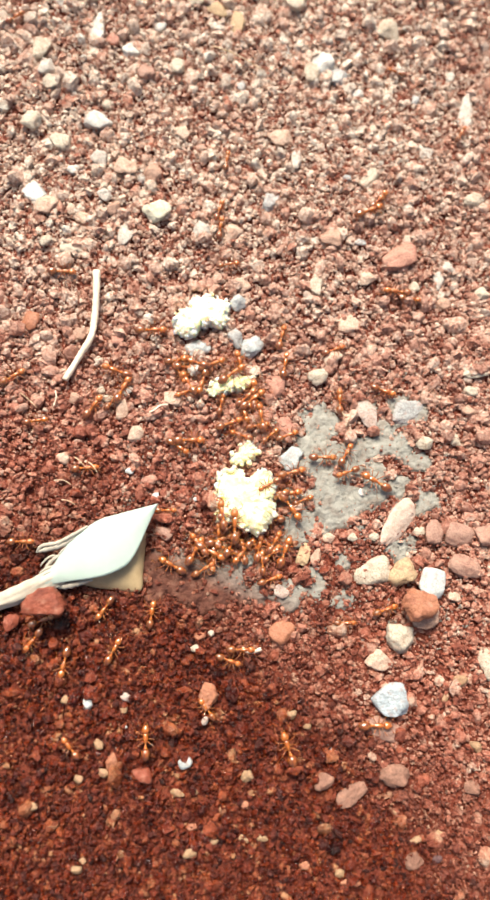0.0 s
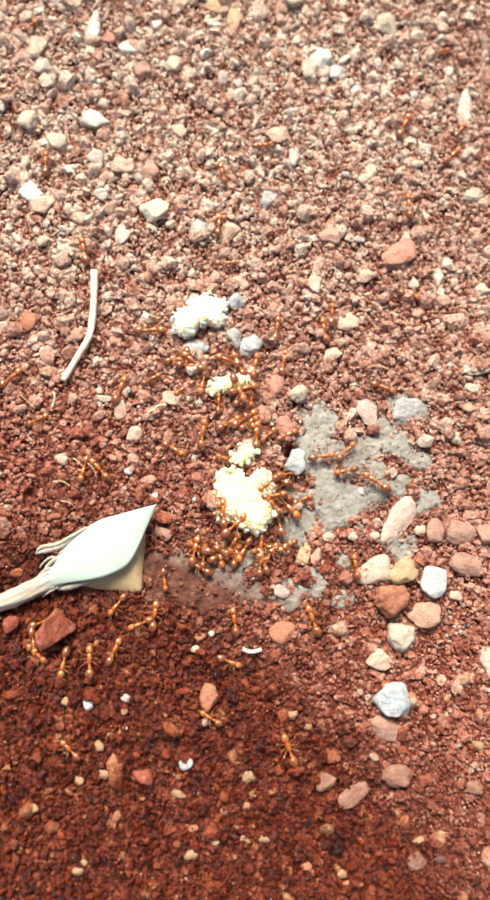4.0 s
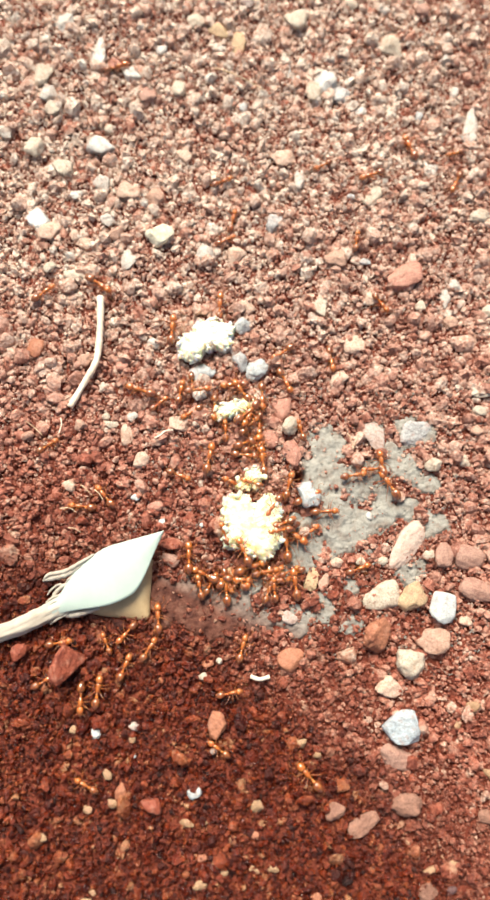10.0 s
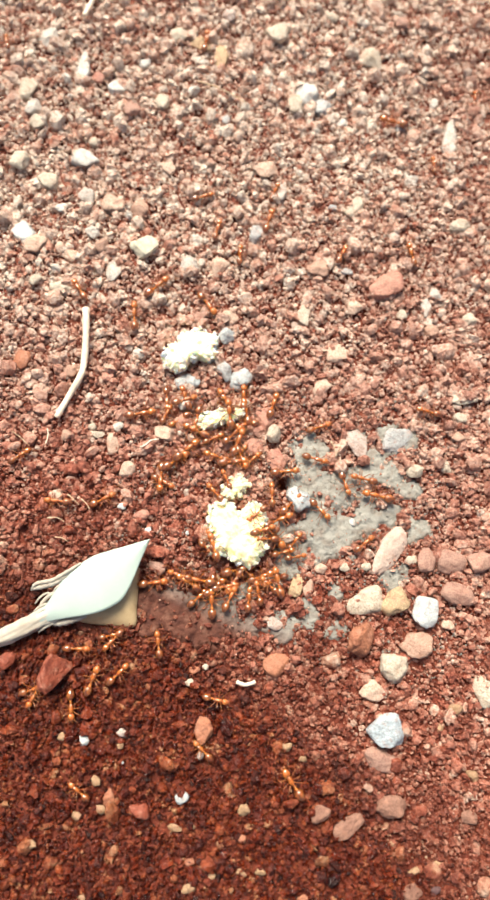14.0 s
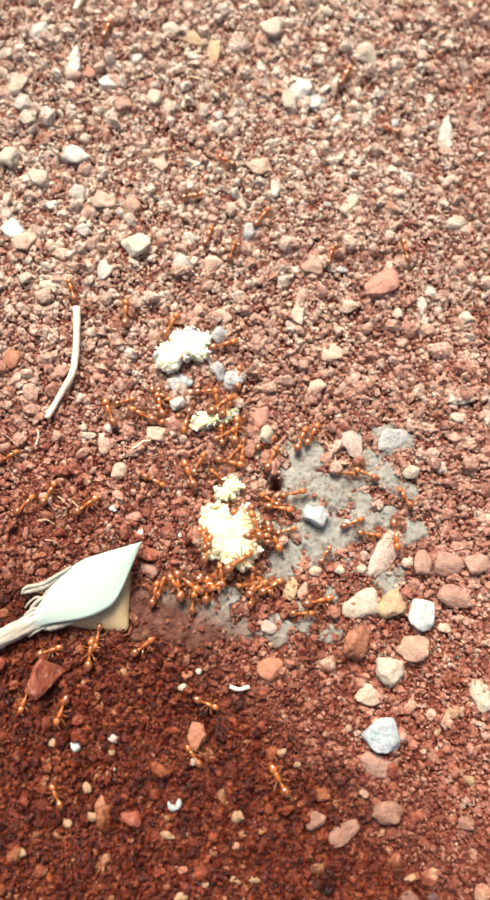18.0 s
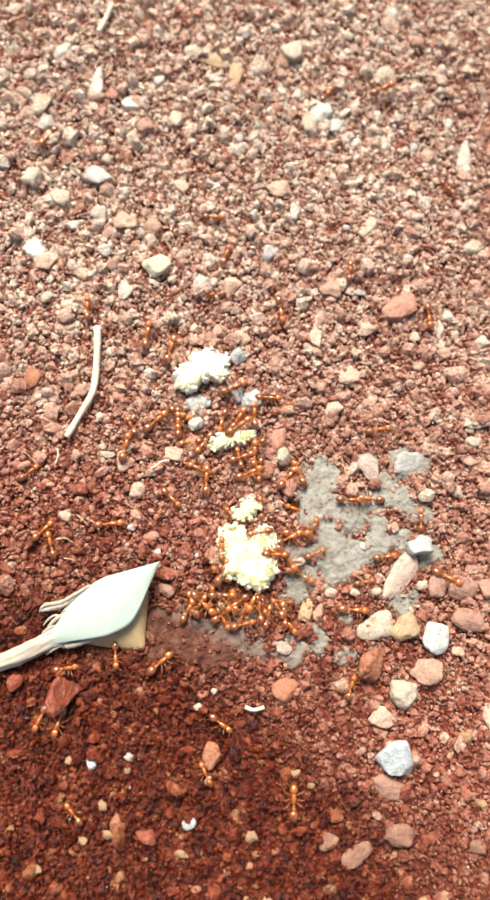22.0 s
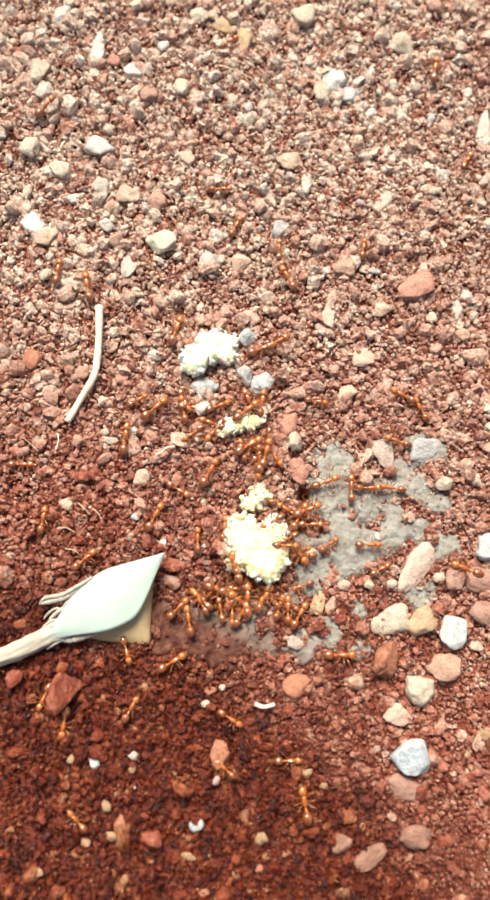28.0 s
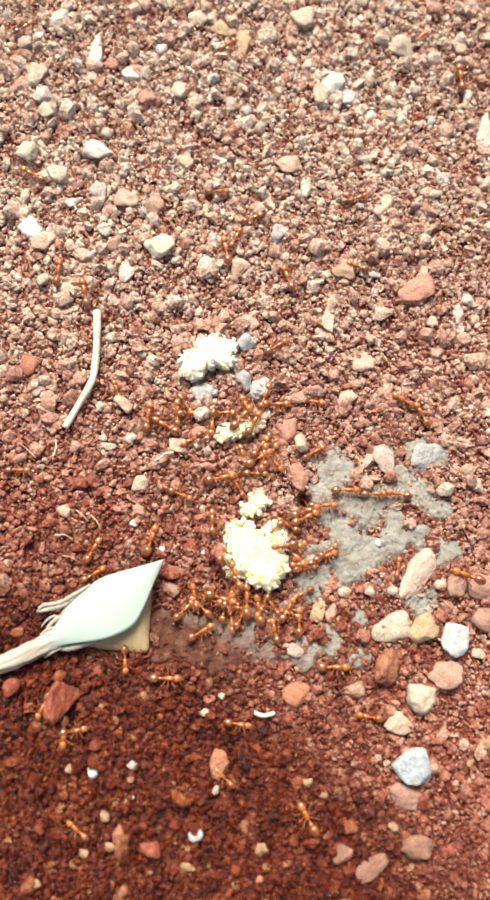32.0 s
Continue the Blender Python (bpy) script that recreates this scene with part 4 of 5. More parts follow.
    wisps = (
        ([(-21.3, -20.0, 2.6), (-23.2, -21.2, 2.7), (-25.2, -22.3, 2.4), (-27.4, -22.7, 1.9), (-28.2, -23.6, 1.2)], 0.3),
        ([(-22.2, -20.7, 2.4), (-24.4, -22.4, 2.2), (-26.2, -23.0, 1.9), (-27.9, -23.4, 1.4)], 0.42),
        ([(-24.2, -23.6, 2.1), (-25.6, -24.4, 1.9), (-26.6, -25.4, 1.5), (-27.0, -26.4, 1.2)], 0.3),
        ([(-24.6, -24.4, 1.9), (-25.8, -24.0, 2.0), (-26.9, -24.6, 1.6), (-27.6, -25.4, 1.1)], 0.16),
        ([(-25.2, -25.4, 1.8), (-26.4, -25.6, 1.9), (-27.6, -26.4, 1.5)], 0.2),
        ([(-25.0, -26.2, 1.9), (-26.2, -26.2, 2.2), (-27.3, -27.0, 1.8)], 0.14),
        ([(-23.2, -22.3, 2.2), (-24.6, -23.3, 2.3), (-25.4, -24.6, 1.7)], 0.13),
        ([(-24.0, -27.6, 1.4), (-25.6, -28.3, 1.5), (-27.0, -29.2, 1.0)], 0.22),
        ([(-20.4, -27.0, 1.9), (-22.4, -27.6, 1.6), (-24.2, -28.0, 1.2), (-25.4, -27.9, 0.9)], 0.5),
    )
    for pts, r in wisps:
        line = smooth_line([(x - ax, y - ay, z) for x, y, z in pts])
        v, f = tube(line, [r * (0.45 + 0.55 * math.sin(math.pi * (i + 1) / (len(line) + 1))) * (1 + 0.15 * math.sin(i * 2.3)) for i in range(len(line))], 8)
        part("curled_edge", solid("curled_edge", np.array(v) * MM, f, stalk_mat), root, "curled withered leaf edge")
    return root


make_leaf()

# ---- ants ----
def egg(long, wide, tall, level=2, taper=0.0, seed=0):
    v, f = BALLS[level]
    p = v * np.array([long, wide, tall])
    p[:, 1:] *= (1 + taper * v[:, :1])
    return p, f


def lump(name, at, p, f, mat):
    return solid(name, (p + np.array(at)) * MM, f, mat)


def make_ant():
    root = tagged(new("ant"), "small glossy amber red ant on the soil", "ant", "foraging ants")
    v, f = egg(0.55, 0.47, 0.38, 3, -0.12)
    head = part("head", lump("head", (1.5, 0, 0.78), v, f, amber_mat), root)
    for s in (-1, 1):
        v, f = tube(smooth_line([(1.75, 0.2 * s, 0.85), (2.0, 0.55 * s, 1.1), (2.15, 0.85 * s, 1.15), (2.5, 0.9 * s, 0.85), (2.95, 0.7 * s, 0.45)], 3), [0.036] * 12 + [0.05], 6)
        part("antenna", solid("antenna", np.array(v) * MM, f, leg_mat), head)
        v, f = tube([(1.95, 0.2 * s, 0.68), (2.15, 0.16 * s, 0.62), (2.28, 0.03 * s, 0.6)], [0.09, 0.08, 0.03], 6)
        part("mandible", solid("mandible", np.array(v) * MM, f, gaster_mat), head)
    v, f = egg(0.78, 0.31, 0.34, 3, 0.22)
    part("thorax", lump("thorax", (0.4, 0, 0.72), v, f, amber_mat), root)
    for x, r in ((-0.42, 0.17), (-0.72, 0.21)):
        v, f = egg(r, r * 1.05, r * 1.25)
        part("waist_node", lump("waist_node", (x, 0, 0.68), v, f, amber_mat), root)
    v, f = egg(0.78, 0.56, 0.52, 3, 0.16)
    part("gaster", lump("gaster", (-1.5, 0, 0.74), v, f, gaster_mat), root, "darker glossy gaster")
    for x, reach, ahead in ((0.75, 1.35, 0.95), (0.4, 1.4, -0.1), (0.1, 1.5, -1.2)):
        for s in (-1, 1):
            pts = smooth_line([(0, 0, 0), (ahead * 0.25, 0.45 * s, 0.35), (ahead * 0.55, 0.95 * s, 0.5), (ahead * 0.85, reach * 0.8 * s, -0.25), (ahead * 1.15, reach * s, -0.6)], 3)
            v, f = tube(pts, [0.07, 0.07, 0.068, 0.062, 0.056, 0.05, 0.045, 0.04, 0.036, 0.033, 0.03, 0.027, 0.024][:len(pts)], 6)
            part("leg", solid("leg", np.array(v) * MM, f, leg_mat), root, at=pose(x * MM, 0.2 * s * MM, 0.6 * MM))
    return root


first_ant = make_ant()
ants = []
picks = random.Random(5)


def off_bread(x, y):
    """The same place, or the edge of the largest crumb when it lies well inside."""
    dx, dy = x - 0.3, y + 16.0
    d = max(math.hypot(dx, dy), 0.05)
    k = 3.9 / d if d < 3.3 else 1.0
    return 0.3 + dx * k, -16.0 + dy * k


def ant_way(*way):
    """An ant that passes each place of its way: seconds, x, y in mm, the turn that it faces."""
    if len(way) == 4:
        dx, dy, dh = picks.gauss(0, 1.7), picks.gauss(0, 1.5), picks.uniform(0, 360)
        way = tuple((t, x + dx + picks.gauss(0, 0.5), y + dy + picks.gauss(0, 0.5), h + dh) for t, x, y, h in way)
    way = tuple((t, *off_bread(x, y), h) for t, x, y, h in way)
    t, x, y, turn = way[0]
    m = pose(x * MM, y * MM, stand(x, y), 0, 0, turn)
    ob = first_ant if not ants else copy_thing(first_ant, m)
    size = picks.triangular(0.74, 1.2, 0.88)
    ob.matrix_world = m
    ob.scale = (size, size, size)
    ants.append((ob, way))
    return ob


# what an ant may climb on: place, half width and height in mm
MOUNDS = ((-6.7, 11.4, 4.2, 2.9), (-1.9, 1.1, 3.0, 1.7), (0.3, -16.0, 4.6, 3.3), (-0.1, -9.2, 1.8, 1.6), (22.0, -18.5, 2.6, 2.4), (-18.0, -23.0, 4.5, 3.4))


def stand(x, y):
    """Height in metres at which an ant stands at x, y in mm."""
    z = height(x, y) + 0.4 + max(0.0, float(clumps(np.array([x]), np.array([y]))[0]))
    if math.hypot(x - HOLE[0], y - HOLE[1]) < HOLE[2] * 1.5:
        z = max(z, -1.2)
    for mx, my, r, h in MOUNDS:
        d = math.hypot(x - mx, y - my) / r
        if d < 1:
            z = max(z, h * math.sqrt(1 - d * d) + 0.2)
    return z * MM


ant_way((0, 5.4, 8.8, 76), (9, 4.8, 9.9, 89), (13, 1.3, 4.3, 99), (19, 1.6, 7.4, 90), (23, 3.4, 7.4, 1), (28, 3.1, 13.3, 32), (32, 3.1, 13.3, 32))
ant_way((0, 5.8, 4.4, 80), (9, 5.1, 5.5, 80), (13, 5.6, 3.3, 70), (19, 10.4, -2.2, 79), (23, 7.7, -3.8, 60), (28, 9.7, -6.9, 21), (32, 9.3, -9.3, 1))
ant_way((0, -4.9, 4.0, 23), (9, 1.6, 3.9, 95), (13, 1.5, 2.0, 90), (19, 0.3, 2.6, 61), (23, 1.3, 4.7, 90), (28, 0.9, 4.2, 80), (32, 3.0, 5.0, 1))
ant_way((0, 1.3, -0.2, 91), (9, -0.1, 0.1, 11), (13, -7.1, -3.8, 31), (19, -12.4, 1.6, 150), (23, -13.2, 3.7, 47), (28, -14.1, 3.1, 42), (32, -12.2, 1.5, 150))
ant_way((0, -8.2, 1.1, 121), (9, -2.4, 4.7, 170), (13, -5.8, -0.7, 150), (19, -9.9, 3.1, 101), (23, -9.9, 2.9, 91), (28, -10.1, 3.2, 101), (32, -10.7, 3.4, 91))
ant_way((0, -17.7, -0.1, 64), (9, -15.9, 3.5, 160), (13, -13.8, 1.5, 21), (19, -17.1, 1.9, 102), (23, -17.4, -0.3, 82), (28, -17.9, -1.1, 82), (32, -14.7, 2.7, 82))
ant_way((0, -19.0, -1.9, 49), (9, -13.4, 1.6, 32), (13, -10.1, 1.4, 62), (19, -15.0, 3.4, 21), (23, -16.7, 2.8, 121), (28, -16.5, 4.4, 32), (32, -19.2, 6.6, 111))
ant_way((0, -9.9, 4.7, 12), (9, -10.2, 3.6, 101), (13, -7.1, 4.0, 100), (19, -3.1, 5.2, 1), (23, -3.5, 3.8, 11), (28, -5.2, 3.6, 22), (32, -4.3, 3.5, 1))
ant_way((0, -7.9, -7.4, 1), (9, -5.8, -6.5, 81), (13, -8.7, -5.5, 41), (19, -5.6, -7.2, 150), (23, -5.8, -5.2, 91), (28, -6.3, -5.8, 61), (32, -4.6, -5.7, 11))
ant_way((0, -2.2, -4.8, 22), (9, -0.6, -5.8, 1), (13, -2.9, -4.6, 150), (19, -4.3, -5.7, 61), (23, -6.7, -3.5, 160), (28, -6.0, 1.1, 160), (32, -0.2, 1.9, 61))
ant_way((0, 2.4, -3.7, 100), (9, 1.7, -6.6, 80), (13, -0.4, -5.4, 0), (19, 0.3, -5.5, 0), (23, 0.5, -3.9, 11), (28, -1.0, -2.0, 31), (32, 0.6, -2.9, 31))
ant_way((0, 6.2, -6.3, 22), (9, 7.3, -1.9, 51), (13, 2.3, -5.4, 30), (19, 5.3, -2.7, 31), (23, 5.4, 6.0, 21), (28, 8.7, 4.7, -9), (32, 8.3, 5.4, -9))
ant_way((0, 14.6, -8.9, 60), (9, 14.8, -8.5, 20), (13, 11.3, -4.9, 20), (19, 17.0, -7.1, 0), (23, 14.9, -7.4, 0), (28, 15.7, -7.6, 1), (32, 16.5, -7.6, 1))
ant_way((0, 14.8, -11.5, -159), (9, 17.6, -7.6, -160), (13, 15.4, -7.8, 10), (19, 17.6, -14.2, 29), (23, 9.6, -11.9, 0), (28, 7.6, -12.7, 1), (32, 6.0, -15.5, 59))
ant_way((0, 20.4, 0.8, -19), (9, 19.0, -7.0, 59), (13, 18.8, -7.9, 170), (19, 19.7, -7.2, -180), (23, 18.1, -7.5, 170), (28, 20.0, -1.0, 160), (32, 8.2, -1.9, 31))
ant_way((0, 11.3, -9.4, 1), (9, 10.5, -13.8, -35), (13, 12.0, -12.5, -41), (19, 9.0, -10.2, 0), (23, 7.6, -9.0, 170), (28, 13.3, -7.7, 89), (32, 12.5, -7.2, 1))
ant_way((0, 3.7, -6.4, 42), (9, 1.8, -10.2, 0), (13, -0.4, -9.5, 30), (19, -1.4, -7.4, 130), (23, -1.9, -10.0, 120), (28, 1.3, -9.4, 161), (32, -2.2, -7.0, 120))
ant_way((0, -0.5, -6.5, 161), (9, -2.4, -9.8, 160), (13, -2.5, -10.0, 120), (19, -3.4, -16.3, 100), (23, -3.4, -15.0, 90), (28, -4.2, -13.4, 81), (32, -5.7, -11.6, 91))
ant_way((0, 4.4, -21.6, 60), (9, 5.1, -15.6, -175), (13, 5.4, -10.5, 89), (19, 6.1, -10.7, 160), (23, 2.1, -9.0, 0), (28, 4.5, -10.8, 150), (32, 4.5, -12.0, 150))
ant_way((0, 5.8, -22.9, 70), (9, 5.0, -18.6, 175), (13, 6.1, -14.1, 20), (19, 3.7, -14.6, 90), (23, 6.0, -13.1, 30), (28, 6.0, -11.7, 60), (32, 6.9, -10.1, 20))
ant_way((0, 6.2, -14.8, 11), (9, 4.9, -12.8, 160), (13, 7.1, -6.9, 10), (19, 6.1, -4.8, 89), (23, 6.1, -4.3, 31), (28, 0.5, -3.8, 90), (32, 2.2, -2.4, 60))
ant_way((0, -3.5, -20.7, 91), (9, -5.4, -23.7, 60), (13, -5.3, -24.8, 44), (19, -1.0, -21.5, 110), (23, -0.3, -23.7, 100), (28, -4.5, -24.1, 101), (32, -4.0, -23.2, 80))
ant_way((0, -1.5, -21.9, 61), (9, -3.5, -24.4, 100), (13, -3.3, -25.3, 90), (19, 2.7, -21.9, 79), (23, 2.0, -23.1, 80), (28, 1.3, -22.6, 59), (32, 0.6, -23.1, 100))
ant_way((0, 0.1, -23.0, 101), (9, -1.1, -23.7, 80), (13, -5.3, -16.9, 100), (19, -1.4, -20.0, 80), (23, -3.4, -18.4, 60), (28, -7.7, -15.0, 91), (32, -4.1, -15.6, 60))
ant_way((0, 2.2, -22.4, 80), (9, 0.8, -22.8, 110), (13, 3.6, -21.9, 29), (19, 5.9, -22.8, 29), (23, 6.0, -25.0, 59), (28, 5.9, -24.8, 59), (32, 5.9, -24.6, 89))
ant_way((0, 4.0, -23.2, 45), (9, 3.6, -22.7, 59), (13, 6.9, -18.5, 10), (19, 5.3, -16.4, 20), (23, 8.3, -18.6, 10), (28, 6.0, -16.4, 20), (32, 6.8, -17.7, 10))
ant_way((0, 14.2, -32.5, 1), (9, 5.5, -22.1, 20), (13, 8.7, -19.0, -0), (19, 13.5, -18.7, 58), (23, 16.9, -19.3, 29), (28, 17.0, -18.7, 29), (32, 19.3, -17.6, 78))
ant_way((0, 17.9, -45.8, 0), (9, 6.3, -23.9, 89), (13, 6.0, -22.5, 99), (19, 12.3, -25.0, 19), (23, 15.2, -23.2, -0), (28, 11.3, -29.9, 0), (32, 10.4, -30.4, -0))
ant_way((0, -5.4, -25.5, 31), (9, -6.8, -24.7, 45), (13, -7.7, -21.8, 160), (19, -3.0, -22.4, 60), (23, -1.4, -21.9, 100), (28, -3.4, -22.5, 80), (32, -3.3, -21.5, 60))
ant_way((0, 3.8, -26.8, 20), (9, 2.4, -24.7, 80), (13, 1.9, -24.8, 90), (19, 9.9, -26.6, -0), (23, 14.5, -33.5, 88), (28, 4.3, -42.9, -0), (32, 14.8, -36.5, 170))
ant_way((0, -0.7, -18.2, 91), (9, -0.1, -21.7, 20), (13, 0.4, -21.0, 20), (19, 1.5, -19.5, 30), (23, 1.3, -21.5, 160), (28, -1.0, -22.9, 90), (32, -1.0, -22.0, 90))
ant_way((0, -6.7, -23.0, 61), (9, -8.5, -23.4, 131), (13, -10.7, -7.8, 21), (19, -19.9, -11.4, 21), (23, -19.4, -11.5, 0), (28, -13.6, -11.9, 62), (32, -13.8, -14.1, 72))
ant_way((0, 19.8, -30.7, 20), (9, 15.1, -21.7, 5), (13, 18.4, -17.4, 19), (19, 20.0, -15.9, 0), (23, 20.0, -15.9, 0), (28, 15.5, -15.4, 0), (32, 9.5, -16.1, 20))
ant_way((0, 18.9, -12.8, 151), (9, 19.7, -9.8, 118), (13, 20.4, -10.5, 170), (19, 23.5, -15.9, 160), (23, 28.8, -18.6, 160), (28, 28.8, -18.6, 160), (32, 28.8, -18.6, 160))
ant_way((0, -22.4, -11.7, 6), (9, -23.6, -13.3, -159), (13, -25.2, -11.2, 73), (19, -28.4, -11.5, 47), (23, -28.5, -12.5, 83), (28, -28.5, -12.5, 83), (32, -21.2, -18.7, 31))
ant_way((0, -21.7, -2.8, 54), (9, -20.2, -11.7, 121), (13, -19.2, -10.8, 31), (19, -25.3, -9.8, 63), (23, -27.3, -14.4, 103), (28, -22.7, -17.7, 41), (32, -21.5, -15.5, 60))
ant_way((0, -29.7, -5.1, 12), (9, -29.1, -4.7, 48), (13, -30.4, -4.5, 32), (19, -31.3, -4.4, 32), (23, -31.0, -4.2, 32), (28, -31.9, -4.9, 1), (32, -31.9, -4.9, 1))
ant_way((0, -18.7, 2.7, 161), (9, -24.0, 21.2, 102), (13, -15.1, 17.2, 82), (19, -15.1, 17.2, 82), (23, -15.1, 17.2, 82), (28, -24.1, 21.0, 102), (32, -24.2, 20.8, 102))
ant_way((0, -33.4, 1.3, 34), (9, -30.7, 18.5, 75), (13, -23.4, 21.3, 111), (19, -23.4, 20.6, 93), (23, -23.9, 20.9, 93), (28, -28.4, 23.1, 84), (32, -28.1, 23.8, 84))
ant_way((0, -13.9, 9.2, 2), (9, -11.6, 13.1, 33), (13, -11.7, 21.5, 33), (19, -8.4, 15.5, 62), (23, -11.4, 14.8, 72), (28, -11.4, 14.8, 72), (32, -4.1, 27.9, 100))
ant_way((0, -7.4, 4.2, 161), (9, -4.6, 16.9, 90), (13, -4.3, 19.2, 90), (19, -0.6, 12.5, 22), (23, -1.9, 8.9, 32), (28, 0.9, 12.2, 22), (32, 1.4, 5.9, 71))
ant_way((0, -4.3, 29.2, 73), (9, -3.9, 37.6, 34), (13, -4.8, 37.2, 23), (19, -5.3, 36.8, 1), (23, -5.0, 37.0, 2), (28, -5.2, 37.1, 2), (32, -5.5, 37.3, 2))
ant_way((0, -4.0, 26.1, 82), (9, -2.8, 31.3, 63), (13, -2.5, 31.3, 63), (19, -2.8, 30.0, 62), (23, -3.3, 30.4, 72), (28, -3.0, 31.1, 63), (32, -2.8, 29.9, 63))
ant_way((0, -2.8, 20.1, 13), (9, -3.8, 27.8, 90), (13, 0.6, 27.4, 81), (19, 0.6, 27.4, 81), (23, -4.9, 23.8, 81), (28, 3.4, 27.6, 90), (32, -0.3, 33.2, 23))
ant_way((0, 25.0, 15.6, -8), (9, 16.4, 27.8, 75), (13, 16.7, 27.7, 74), (19, 15.6, 26.8, 79), (23, 16.0, 28.1, 84), (28, 15.9, 28.0, 79), (32, 15.0, 25.8, 160))
ant_way((0, -3.3, 37.7, 82), (9, 12.1, 41.1, 160), (13, 6.6, 38.4, 71), (19, -0.1, 43.0, 81), (23, 13.3, 59.9, 63), (28, -4.2, 62.4, 35), (32, -4.2, 62.4, 35))
ant_way((0, 13.2, 7.1, 22), (9, 16.5, 21.2, 22), (13, 28.7, 1.7, 160), (19, 25.3, -10.6, 97), (23, 25.3, -10.6, 97), (28, 19.0, -7.6, 171), (32, 19.7, -7.6, 171))
ant_way((0, 13.9, -0.9, 89), (9, 11.9, 9.8, 70), (13, 12.3, -0.5, 10), (19, 12.1, -1.3, 59), (23, 19.7, 2.9, 6), (28, 23.5, 3.7, 118), (32, 23.5, 3.7, 118))
ant_way((0, -10.9, -17.4, 1), (5, -10.5, -27.0, -90), (9, -19.4, -31.7, 92), (13, -20.4, -30.5, 9), (16, -11.5, -30.0, 20), (19, -9.4, -22.8, 45), (23, -4.9, -21.5, 80), (28, -6.1, -22.1, 45), (32, -5.6, -21.9, 151))
ant_way((0, -9.8, -25.0, 151), (9, -11.8, -31.6, 81), (13, -11.2, -22.6, 20), (19, -7.0, -22.8, 101), (23, -3.0, -23.7, 60), (28, -8.7, -25.6, 101), (32, -7.0, -26.0, 30))
ant_way((0, -12.3, -31.6, 82), (9, -13.7, -32.5, -161), (13, -10.3, -30.9, 101), (19, -5.0, -24.7, 91), (23, -0.3, -25.2, 19), (28, -1.8, -24.7, 60), (32, -1.7, -24.1, 60))
ant_way((0, -27.0, -32.6, 22), (9, -25.8, -31.4, 10), (13, -25.8, -31.4, 10), (16.2, -11.8, -31.0, 20), (19, -10.2, -23.6, 151), (23, -6.4, -22.4, 45), (28, -7.2, -23.2, 121), (32, -7.9, -21.5, 101))
ant_way((0, -12.5, -47.9, 92), (9, -20.2, -37.7, 82), (13, -20.2, -37.7, 82), (19, -18.7, -31.3, 82), (23, -11.6, -30.3, 60), (28, -10.8, -30.8, 30), (32, -11.4, -31.8, -0))
ant_way((0, -17.2, -36.4, 62), (9, -17.0, -35.2, 71), (13, -16.8, -35.5, 60), (19, -11.6, -30.6, 29), (23, -7.9, -23.3, 151), (28, -10.2, -24.0, 45), (32, -9.3, -23.2, 45))
ant_way((0, -30.4, -22.1, 1), (9, -27.3, -36.6, 20), (13, -27.3, -36.6, 20), (19, -24.2, -31.1, 20), (23, -24.2, -31.1, 20), (28, -15.9, -36.5, 60), (32, -22.9, -38.1, 9))
ant_way((0, -0.1, -36.1, 0), (9, -1.1, -32.4, 69), (13, -0.9, -24.8, 59), (19, 3.9, -23.1, 59), (23, 5.1, -23.7, 89), (28, 4.4, -24.1, 90), (32, 4.4, -23.1, 59))
ant_way((0, 20.5, 31.7, 48), (9, 33.9, 40.9, 137), (13, 27.6, 27.9, 96), (19, 27.6, 27.9, 96), (23, 28.1, 21.0, 87), (28, 21.1, 5.7, 150), (32, 21.1, 5.7, 150))
ant_way((0, -37.5, 61.1, 39), (9, -34.6, 59.7, 37), (13, -36.2, 61.8, 37), (19, -38.6, 72.0, 37), (23, -38.6, 72.0, 37), (28, -38.6, 72.0, 37), (32, -35.5, 63.7, 37))
ant_way((0, 18.9, 29.8, 24), (9, 25.4, 44.6, 171), (13, 26.1, 51.4, 170), (19, 19.4, 58.8, 23), (23, 22.4, 60.8, 24), (28, 28.1, 58.7, 79), (32, 32.2, 58.2, 96))
ant_way((0, 24.3, 55.5, 161), (9, 39.9, 61.0, 77), (13, 40.3, 56.2, 77), (19, 40.3, 56.2, 77), (23, 40.3, 56.2, 77), (28, 40.3, 56.2, 77), (32, 40.3, 56.2, 77))
ant_way((0, -27.5, 17.9, 2), (9, -25.9, 55.9, 66), (13, -4.5, 65.9, 2), (19, -19.3, 66.6, 51), (23, -31.7, 49.7, 52), (28, -31.7, 49.7, 52), (32, -32.7, 39.2, 149))
ant_way((0, 23.1, 16.6, 172), (9, 22.5, 40.5, 23), (13, 5.6, 33.4, 62), (19, 5.6, 33.4, 62), (23, 5.2, 21.5, 80), (28, 4.7, 23.1, 119), (32, 4.8, 23.7, 109))
ant_way((0, 34.4, 44.4, 61), (9, 34.4, 44.4, 61), (13, 32.3, 43.7, 95), (19, 26.6, 49.3, 159), (23, 32.5, 43.3, 60), (28, 32.5, 43.3, 60), (32, 15.3, 36.7, 23))
ant_way((0, -4.7, -22.7, 60), (11, -4.2, -23.0, 80), (20, -5.0, -22.3, 45), (32, -4.5, -22.6, 70))
ant_way((0, -2.6, -23.4, 100), (11, -2.1, -23.7, 120), (20, -2.9, -23.0, 85), (32, -2.4, -23.3, 110))
